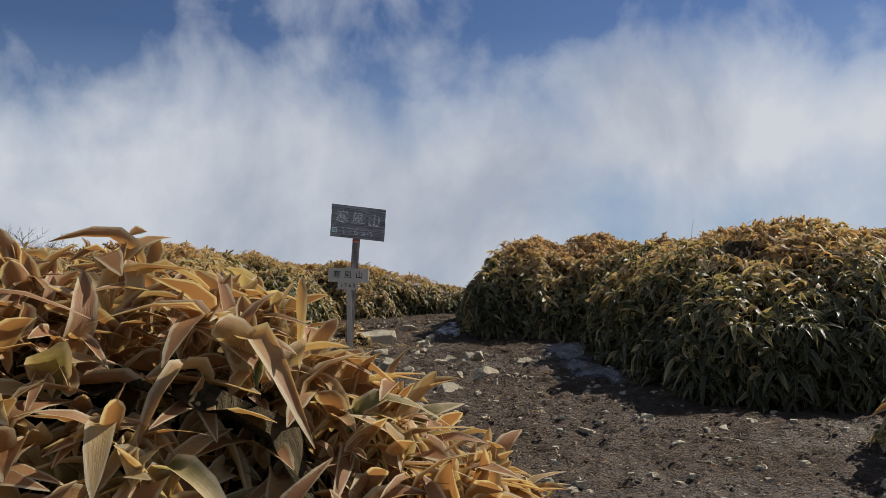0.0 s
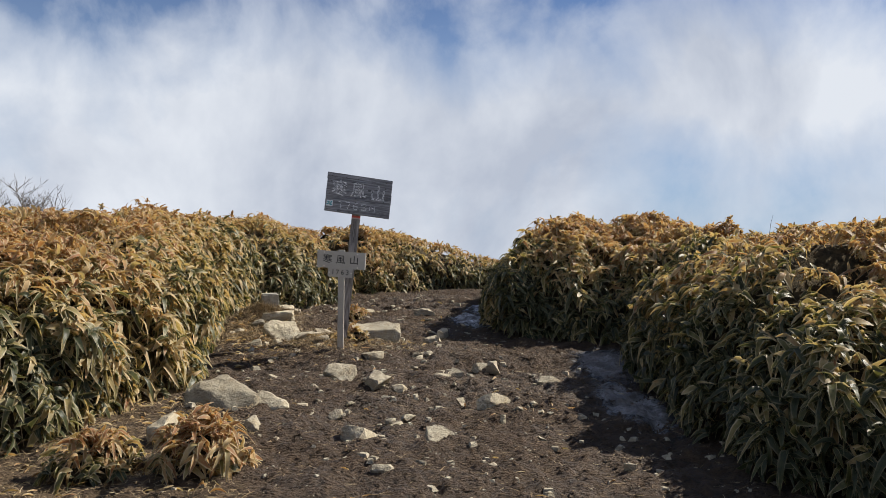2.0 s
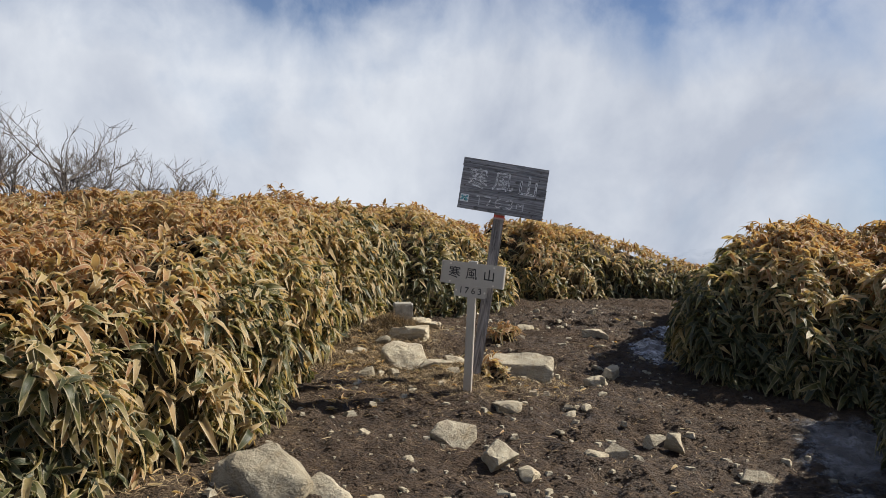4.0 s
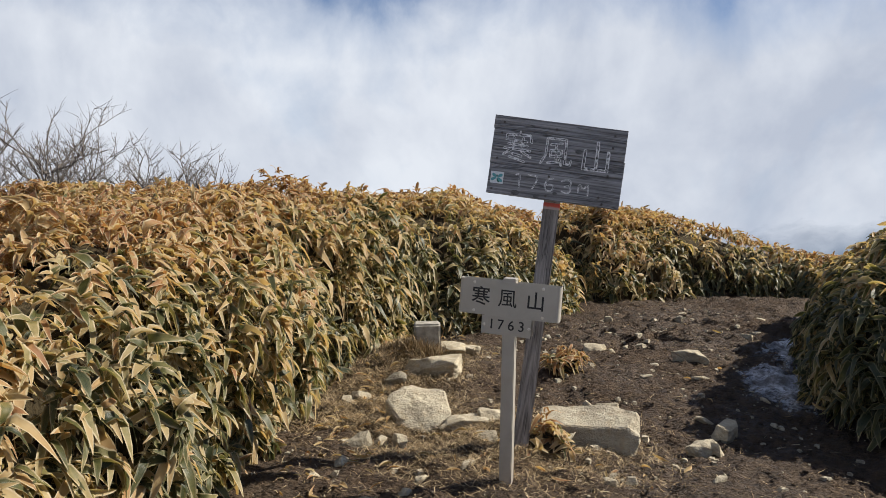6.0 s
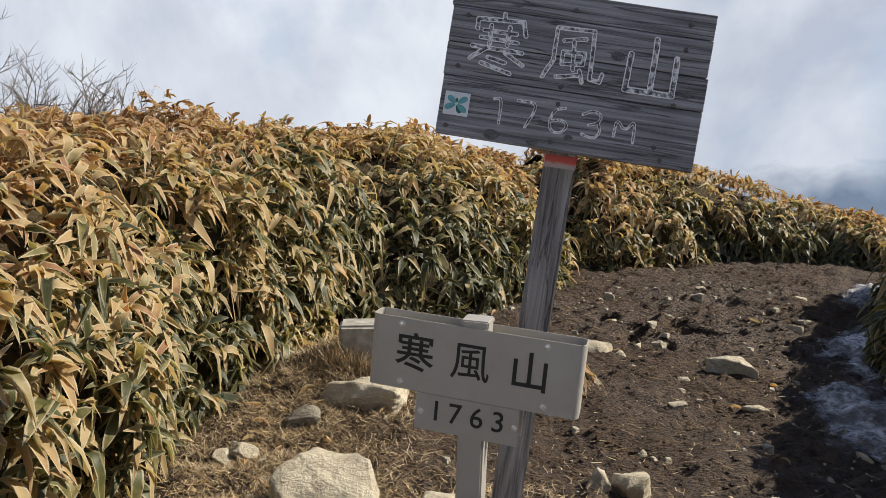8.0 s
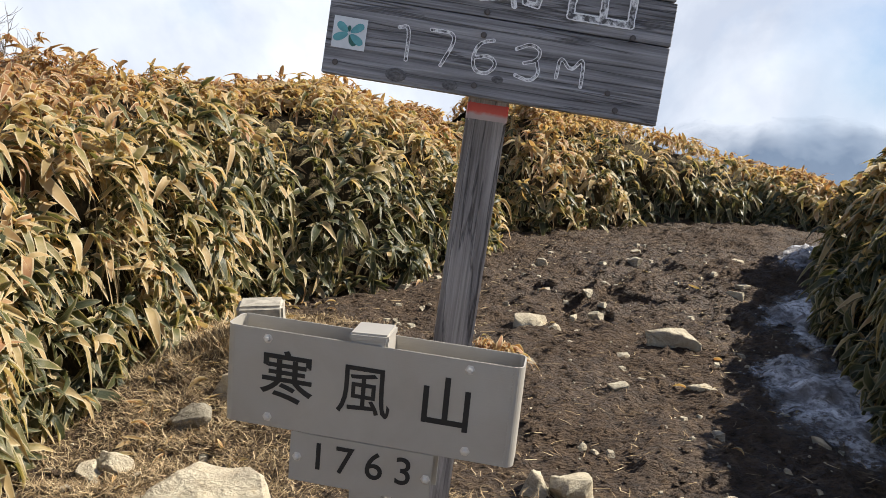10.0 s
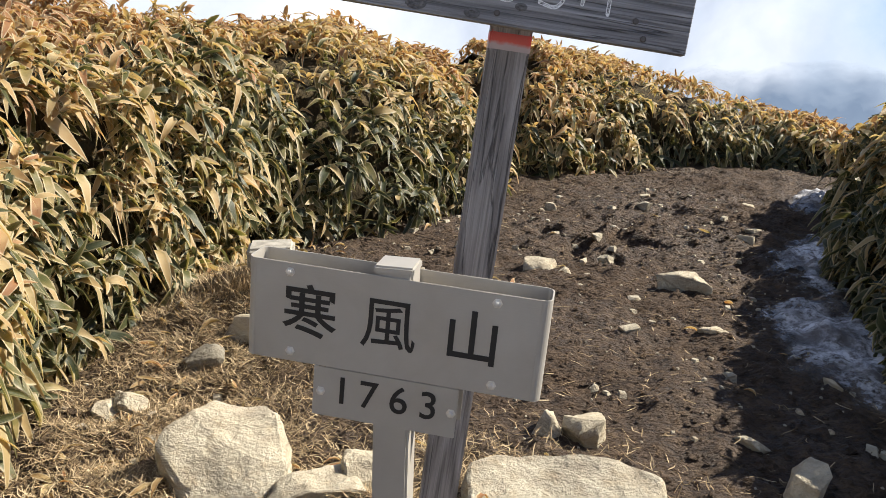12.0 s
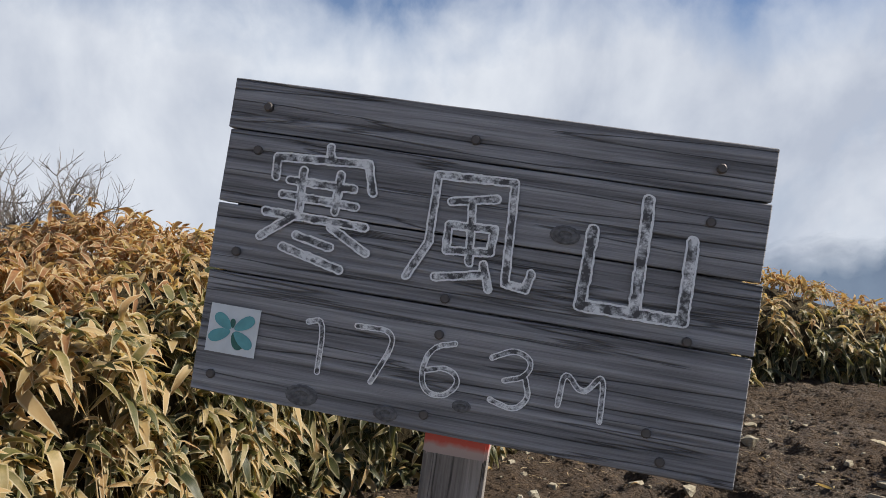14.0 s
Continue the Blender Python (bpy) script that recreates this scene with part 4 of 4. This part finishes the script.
scatter_leaves(260, lambda r, n: (r.uniform(-0.6, 0.8, n), r.uniform(5.2, 7.6, n)), 83, "withered bamboo leaves fallen beside the trail")
scatter_leaves(60, lambda r, n: (r.uniform(0.8, 3.6, n), r.uniform(3.5, 14.5, n)), 84, "stray withered leaves on the mud")


# ---- old snow along the shaded edge ----
def snow_patch(cx, cy, rx, ry, turn, seed, thick=0.05, mat=None, label="dirty melting old snow under the shaded bamboo grass"):
    rings, sides = 22, 72
    c, s = math.cos(radians(turn)), math.sin(radians(turn))
    co = [(cx, cy, 0.0)]
    for i in range(1, rings + 1):
        for k in range(sides):
            a = 2 * math.pi * k / sides
            edge = 0.72 + 0.56 * float(fractal(np.array(math.cos(a) * 1.6 + 5), np.array(math.sin(a) * 1.6 + seed), seed, 3))
            q = i / rings * edge
            co.append((cx + rx * q * math.cos(a) * c - ry * q * math.sin(a) * s, cy + rx * q * math.cos(a) * s + ry * q * math.sin(a) * c, i / rings))
    co = np.array(co)
    z = lie(co[:, 0], co[:, 1]) + relief_at(co[:, 0], co[:, 1]) + thick * np.sqrt(np.clip(1 - co[:, 2] ** 2, 0, 1)) - 0.014 + (fractal(co[:, 0] * 7, co[:, 1] * 7, seed, 4) - 0.45) * 0.06
    verts = np.stack([co[:, 0], co[:, 1], z], 1)
    faces = [(0, 1 + k, 1 + (k + 1) % sides) for k in range(sides)]
    for i in range(rings - 1):
        for k in range(sides):
            a, b = 1 + i * sides + k, 1 + i * sides + (k + 1) % sides
            faces.append((a, a + sides, b + sides, b))
    me = mesh_from("snow_patch", verts, faces, mat or SNOW)
    at = me.attributes.new("rim", "FLOAT", "POINT")
    at.data.foreach_set("value", co[:, 2].astype(np.float32))
    tagged(new("snow_patch", me), label, "snow", "snow patches")


snow_patch(3.66, 11.65, 0.40, 0.80, 4, 3)
snow_patch(4.12, 13.0, 0.34, 0.95, -24, 4)
snow_patch(4.98, 14.85, 0.40, 0.55, -35, 5)
snow_patch(4.22, 8.75, 0.46, 0.95, -12, 6, 0.035, SHADED_ICE, "muddy melting ice with the bamboo grass shade painted into its colour")
snow_patch(3.78, 7.25, 0.34, 1.05, -10, 9, 0.025, SHADED_ICE, "muddy melting ice with the bamboo grass shade painted into its colour")


# ---- the old wooden sign ----
WOODEN = Vector((1.715, 9.9, float(lie(1.715, 9.9))))
wooden_sign = thing("wooden_sign", WOODEN, "leaning weathered grey wooden summit sign on a square post", "sign")
BOARD = Matrix.Translation(Vector((1.8645, 9.835, 2.0875)) - WOODEN) @ pose(0, 0, 0, -5, 6.9, 0)
BW, BH, BT = 0.688, 0.412, 0.028


def plank(w, h, t, seed):
    """A sawn board with a worn, slightly wavy outline; front faces -y."""
    n = 26
    bm = box(w, t, h, 0.0)
    bmesh.ops.subdivide_edges(bm, edges=[e for e in bm.edges if abs(e.verts[0].co.x - e.verts[1].co.x) > 0.1], cuts=n, use_grid_fill=True)
    for v in bm.verts:
        v.co.z += noise.noise(Vector((v.co.x * 7, seed, v.co.z * 3))) * 0.0007
        v.co.x += noise.noise(Vector((v.co.z * 60, seed + 4, 0))) * 0.0022 if abs(v.co.x) > w * 0.49 else 0
    bmesh.ops.bevel(bm, geom=[e for e in bm.edges if len(e.link_faces) == 2 and e.calc_face_angle(0) > 1.0], offset=0.0012, segments=1, affect="EDGES")
    return bm


cut = BH / 2
for k, (share, push) in enumerate(((0.165, 0.0020), (0.235, 0.0), (0.215, 0.001), (0.385, -0.001))):
    h = share * BH
    part("plank", plank(BW - 0.004 * (k % 2), h - 0.0026, BT, k * 3.7), PLANK, wooden_sign, "weathered grey plank", BOARD @ pose(0.002 * (k - 1), push, cut - h / 2))
    cut -= h
part("post", box(0.085, 0.08, 1.74, 0.005), POSTWOOD, wooden_sign, "cracked grey square timber post",
     Matrix.Translation((0.066, 0.0, 0.70)) @ pose(0, 0, 0, -1.0, 6.0, 0))
part("painted_band", box(0.0862, 0.0812, 0.042, 0.004), TAPE, wooden_sign, "faded red and white paint band",
     Matrix.Translation((0.066, 0.0, 0.70)) @ pose(0, 0, 0, -1.0, 6.0, 0) @ pose(0, 0, 0.618))
# an added sheet, otherwise unseen, stops light through the seams so they stay dark
part("backing_board", box(BW - 0.03, 0.008, BH - 0.02, 0.001), PLANK, wooden_sign, "added sheet behind the planks that keeps light out of the seams", BOARD @ pose(0, BT / 2 + 0.009, 0))
FRONT = -BT / 2 - 0.0018


def on_board(u, v, lift=0.0):
    """A place on the board's face, u across and v down from its upper left corner, facing out."""
    return BOARD @ pose((u - 0.5) * BW, FRONT - lift, (0.5 - v) * BH, 90, 0, 0)


# three characters and the height carved in round-ended strokes, millimetres from the board's centre, rims picked out in white
def carve(name, strokes, radius, rim, label):
    if radius < 5:
        strokes = [smooth_line(line, False, 2.5)[0] for line in strokes]
    pts = np.array([q for line in strokes for q in line], float)
    lo, hi, h = pts.min(0) - radius - 2, pts.max(0) + radius + 2, 0.85
    xs, ys = np.arange(lo[0], hi[0], h), np.arange(lo[1], hi[1], h)
    X, Y = np.meshgrid(xs, ys)
    wob = (fractal(X / 7.0, Y / 7.0, 51, 3) - 0.5) * radius * 0.35

    def depth(px, py):
        best = np.full(px.shape, 1e9)
        for line in strokes:
            for (ax, ay), (bx, by) in zip(line, line[1:]):
                dx, dy = bx - ax, by - ay
                t = np.clip(((px - ax) * dx + (py - ay) * dy) / max(dx * dx + dy * dy, 1e-6), 0, 1)
                best = np.minimum(best, np.hypot(px - ax - t * dx, py - ay - t * dy))
        return best - radius

    D = depth(X, Y) + wob
    gy, gx = np.gradient(D, h)
    size = np.maximum(np.hypot(gx, gy), 0.3)
    for edge in (0.0, -rim):
        near = np.abs(D - edge) < 0.62 * h
        X, Y = np.where(near, X - gx / size * (D - edge), X), np.where(near, Y - gy / size * (D - edge), Y)
    mid = (D[:-1, :-1] + D[1:, :-1] + D[:-1, 1:] + D[1:, 1:]) / 4
    idx = np.arange(D.size).reshape(D.shape)
    cells = np.stack([idx[:-1, :-1], idx[:-1, 1:], idx[1:, 1:], idx[1:, :-1]], 2)
    for piece, pick, mat, lift, words in (("carved_groove", mid < -rim, WORN, 0.2, "worn paint in a carved groove"), (name, (mid >= -rim) & (mid < 0), CARVED, 0.8, label)):
        quads = cells[pick]
        used, quads = np.unique(quads, return_inverse=True)
        co = np.stack([X.ravel()[used], Y.ravel()[used], np.full(len(used), lift)], 1) / 1000.0
        part(piece, quads_mesh(piece, co, quads.reshape(-1, 4), mat), None, wooden_sign, words, on_board(0.5, 0.5))


carve("carved_character", [[(-203, 130), (-201, 116)], [(-269, 83), (-271, 109), (-150, 115), (-140, 80)], [(-234, 96), (-232, 44)], [(-184, 97), (-185, 49)], [(-250, 81), (-165, 81)], [(-257, 62), (-159, 59)], [(-276, 37), (-143, 35)], [(-238, 36), (-278, 4)], [(-187, 29), (-137, 3)], [(-230, 12), (-184, 3)], [(-246, -5), (-167, -23)]], 6.2, 2.4, "carved character outlined in flaking white")
carve("carved_character", [[(-81, -16), (-59, 31), (-60, 115), (37, 118), (43, -7), (69, -10), (73, 10)], [(-38, 84), (17, 95)], [(-12, 84), (-5, 12)], [(-37, 55), (20, 57), (19, 28), (-36, 23), (-37, 55)], [(-45, -12), (11, -1)], [(13, 12), (24, -17)]], 6.0, 2.4, "carved character outlined in flaking white")
carve("carved_character", [[(139, 75), (137, -18), (259, -18), (258, 78)], [(200, 120), (202, -14)]], 8.0, 2.6, "carved character outlined in flaking white")
carve("carved_numeral", [[(-195, -94), (-175, -87), (-174, -155)]], 3.8, 1.5, "carved numeral in flaking white")
carve("carved_numeral", [[(-132, -89), (-75, -87), (-104, -155)]], 3.8, 1.5, "carved numeral in flaking white")
carve("carved_numeral", [[(-6, -90), (-33, -98), (-43, -127), (-36, -155), (-10, -158), (8, -136), (-9, -120), (-37, -128)]], 3.8, 1.5, "carved numeral in flaking white")
carve("carved_numeral", [[(42, -99), (69, -84), (92, -95), (86, -116), (61, -124)], [(86, -118), (94, -141), (77, -159), (47, -150)]], 3.8, 1.5, "carved numeral in flaking white")
carve("carved_numeral", [[(129, -142), (131, -95), (157, -129), (179, -90), (181, -153)]], 3.8, 1.5, "carved numeral in flaking white")
for u, v in ((0.072, 0.085), (0.47, 0.10), (0.905, 0.085), (0.065, 0.225), (0.90, 0.245), (0.055, 0.55), (0.46, 0.59), (0.89, 0.60), (0.46, 0.70), (0.045, 0.94), (0.455, 0.945), (0.845, 0.88), (0.875, 0.955)):
    part("nail", lathe(((0.0062, -0.004), (0.0062, 0.001), (0.0045, 0.0028)), 10), NAIL, wooden_sign, "round nail head", on_board(u, v))
for u, v, size in ((0.225, 0.955, 0.016), (0.385, 0.962, 0.012), (0.655, 0.345, 0.014), (0.52, 0.90, 0.009)):
    part("knot", lathe(((size, -0.002), (size, 0.0002), (size * 0.8, 0.0012), (size * 0.72, 0.0006), (size * 0.45, 0.0016), (size * 0.35, 0.0003)), 14), KNOT, wooden_sign, "dark knot in the plank", on_board(u, v) @ Matrix.Diagonal((1.35, 0.85, 1, 1)))
sticker = part("sticker", box(0.067, 0.062, 0.0012, 0.0), STICKER, wooden_sign, "square white sticker", on_board(0.075, 0.795, 0.001))


def petal(length, width):
    bm = bmesh.new()
    vs = []
    for k in range(16):
        a = 2 * math.pi * k / 16
        vs.append(bm.verts.new((length * 0.5 * (1 + math.cos(a)), width * math.sin(a) * (0.6 + 0.4 * math.cos(a / 2) ** 2), 0)))
    f = bm.faces.new(vs)
    ext = bmesh.ops.extrude_face_region(bm, geom=[f])
    bmesh.ops.translate(bm, verts=[v for v in ext["geom"] if isinstance(v, bmesh.types.BMVert)], vec=(0, 0, 0.0006))
    return bm


for turn, ln, mat in ((35, 0.030, TEAL), (145, 0.028, TEAL), (205, 0.031, TEAL), (325, 0.031, TEAL), (300, 0.024, DARKTEAL), (95, 0.012, DARKTEAL)):
    part("printed_petal", petal(ln, 0.0095 if ln > 0.02 else 0.004), mat, sticker, "green printed petal shape", pose(0, 0, 0.0006 + 0.0004 * (turn % 3), 0, 0, turn) @ pose(0.003, 0, 0))


# ---- the metal sign ----
METAL = Vector((1.662, 9.44, float(lie(1.662, 9.44))))
metal_sign = thing("metal_sign", METAL, "dull stainless steel summit sign on a square tube post", "sign")
PANEL = Matrix.Translation(Vector((1.651, 9.371, 1.4155)) - METAL) @ pose(0, 0, 0, 1.3, 3.56, -10.0)
PW, PH, PD, SHEET, BEND = 0.482, 0.166, 0.066, 0.0025, 0.015
part("front_panel", box(PW - 2 * BEND, SHEET, PH, 0.0006), STEEL, metal_sign, "flat steel front plate", PANEL @ pose(0, SHEET / 2, 0))
part("back_panel", box(PW - 2 * BEND, SHEET, PH, 0.0006), STEEL, metal_sign, "flat steel back plate", PANEL @ pose(0, PD - SHEET / 2, 0))


def folded_end(sign):
    """A rounded end cap joining both plates."""
    bm = bmesh.new()
    path, r0 = [], BEND
    for k in range(7):
        a = math.pi / 2 * k / 6
        path.append((r0 * math.sin(a), r0 * (1 - math.cos(a))))
    path += [(x, PD - y) for x, y in reversed(path)]
    rings = []
    for x, y in path:
        inner = (x - SHEET if x > SHEET else 0.0, min(max(y, SHEET), PD - SHEET))
        rings.append([bm.verts.new((sign * px, py, pz)) for (px, py) in ((x, y), inner) for pz in (-PH / 2, PH / 2)])
    for a, b in zip(rings, rings[1:]):
        for p, q in ((0, 1), (1, 3), (3, 2), (2, 0)):
            bm.faces.new((a[p], a[q], b[q], b[p]))
    bmesh.ops.recalc_face_normals(bm, faces=list(bm.faces))
    return bm


for sgn in (-1, 1):
    part("end_cap", folded_end(sgn), STEEL, metal_sign, "folded steel end", PANEL @ pose(sgn * (PW / 2 - BEND), 0, 0))
part("number_plate", box(0.238, SHEET, 0.086, 0.0006), STEEL, metal_sign, "small steel plate below the panel", PANEL @ pose(-0.004, SHEET / 2, -PH / 2 - 0.044))
part("back_number_plate", box(0.238, SHEET, 0.086, 0.0006), STEEL, metal_sign, "small steel plate behind the post", PANEL @ pose(-0.004, PD - SHEET / 2, -PH / 2 - 0.044))
tall = 1.4155 + PH / 2 + 0.012 - METAL.z + 0.25
part("post", box(0.060, 0.058, tall, 0.004), STEEL, metal_sign, "grey square steel tube", PANEL @ pose(0.0, PD / 2, 0) @ pose(0, 0, 0, 0, -3.2, 0) @ pose(0, 0, PH / 2 + 0.010 - tall / 2))
part("post_cap", box(0.064, 0.062, 0.014, 0.003), STEEL, metal_sign, "bright square cap", PANEL @ pose(0.0, PD / 2, 0) @ pose(0, 0, 0, 0, -3.2, 0) @ pose(0, 0, PH / 2 + 0.010))
for glyph, u in (("寒", -0.135), ("風", -0.006), ("山", 0.127)):
    me = letters(glyph, 0.093, 0.0009 if glyph != "風" else 0.0003, 0.0, 0.0006)
    me.materials.append(INK)
    part("character", me, None, metal_sign, "black painted character", PANEL @ pose(u, -0.0006, 0.000, 90, 0, 0))
for glyph, u in (("1", -0.070), ("7", -0.026), ("6", 0.024), ("3", 0.073)):
    me = letters(glyph, 0.067, 0.0003, 0.0, 0.0006)
    me.materials.append(INK)
    part("numeral", me, None, metal_sign, "black painted numeral", PANEL @ pose(u - 0.004, -0.0006, -PH / 2 - 0.040, 90, 0, 0))
for u, v in ((-0.170, 0.068), (0.159, 0.068), (-0.165, -0.066), (0.164, -0.067), (-0.110, -0.127), (0.106, -0.127)):
    at = PANEL @ pose(u, 0, v, 90, 0, 0)
    bolt = part("bolt", lathe(((0.0080, -0.001), (0.0080, 0.0012), (0.0052, 0.0018), (0.0052, 0.0050), (0.0030, 0.0066)), 6), BOLT, metal_sign, "bright hexagonal bolt", at)


# ---- the boundary stone ----
marker = thing("boundary_stone", (0.955, 11.69, 0.565), "pale square concrete boundary stone at the edge of the bamboo grass", "boundary stone")
part("block", box(0.205, 0.165, 0.60, 0.014, (0, 0, 0.085), 3), CONCRETE, marker, at=pose(0, 0, 0, 2, -2, 8), smooth=False)


# ---- bare shrubs behind the bank ----
def branch_tubes(bm, start, way, length, radius, r, depth):
    """Adds a tapered, kinked branch and its twigs."""
    pts, p, d = [start.copy()], start.copy(), way.normalized()
    n = 5
    for k in range(n):
        d = (d + Vector((r.gauss(0, 0.13), r.gauss(0, 0.13), r.gauss(0.05, 0.10)))).normalized()
        p = p + d * (length / n)
        pts.append(p.copy())
    rings = []
    sides = 5 if depth > 1 else 3
    for k, q in enumerate(pts):
        t = (pts[min(k + 1, n)] - pts[max(k - 1, 0)]).normalized()
        a = t.orthogonal().normalized()
        b = t.cross(a)
        rad = radius * (1 - 0.72 * k / n)
        rings.append([bm.verts.new(q + (a * math.cos(2 * math.pi * j / sides) + b * math.sin(2 * math.pi * j / sides)) * rad) for j in range(sides)])
    for u, v in zip(rings, rings[1:]):
        for j in range(sides):
            bm.faces.new((u[j], u[(j + 1) % sides], v[(j + 1) % sides], v[j]))
    if depth > 0:
        for _ in range(r.randint(5, 7)):
            k = r.randint(1, n)
            t = (pts[k] - pts[k - 1]).normalized()
            off = Vector((r.gauss(0, 1), r.gauss(0, 1), r.gauss(0.3, 0.6))).normalized()
            branch_tubes(bm, pts[k], t * 0.7 + off * 0.75, length * r.uniform(0.38, 0.62), radius * 0.52, r, depth - 1)


def bare_shrub(x, y, top, spread, seed, label):
    r = random.Random(seed)
    z0 = float(lie(x, y))
    root = thing("bare_shrub", (x, y, z0), label, "shrub", "bare shrubs behind the bank")
    tall = top - z0
    for k in range(8):
        a = 2 * math.pi * k / 8 + r.uniform(-0.4, 0.4)
        bm = bmesh.new()
        way_ = Vector((math.cos(a) * spread, math.sin(a) * spread * 0.7, tall * r.uniform(0.8, 1.05)))
        branch_tubes(bm, Vector((0.04 * math.cos(a), 0.04 * math.sin(a), -0.08)), way_, tall * r.uniform(0.58, 0.76), 0.030, r, 3)
        part("limb", bm, BARK, root, "bare grey branching limb", smooth=True)


twig = bmesh.new()
branch_tubes(twig, Vector((0, 0, 0)), Vector((-0.15, 0.0, 1.0)), 0.42, 0.004, random.Random(3), 0)
me = bpy.data.meshes.new("dry_twig")
twig.to_mesh(me)
twig.free()
me.materials.append(BARK)
dry_twig = tagged(new("dry_twig", me), "thin bare twig sticking out of the bamboo grass", "twig")
dry_twig.location = (5.0, 7.3, float(lie(5.0, 7.3)) + 1.1)
bare_shrub(-4.5, 15.6, 3.08, 0.5, 4, "leafless grey shrub rising above the bamboo grass")
bare_shrub(-5.6, 15.2, 2.92, 0.7, 5, "leafless grey shrub rising above the bamboo grass")
bare_shrub(-3.45, 16.5, 2.7, 0.5, 9, "small leafless grey shrub above the bamboo grass")
bare_shrub(-7.0, 15.5, 2.65, 0.8, 12, "leafless grey shrub rising above the bamboo grass")
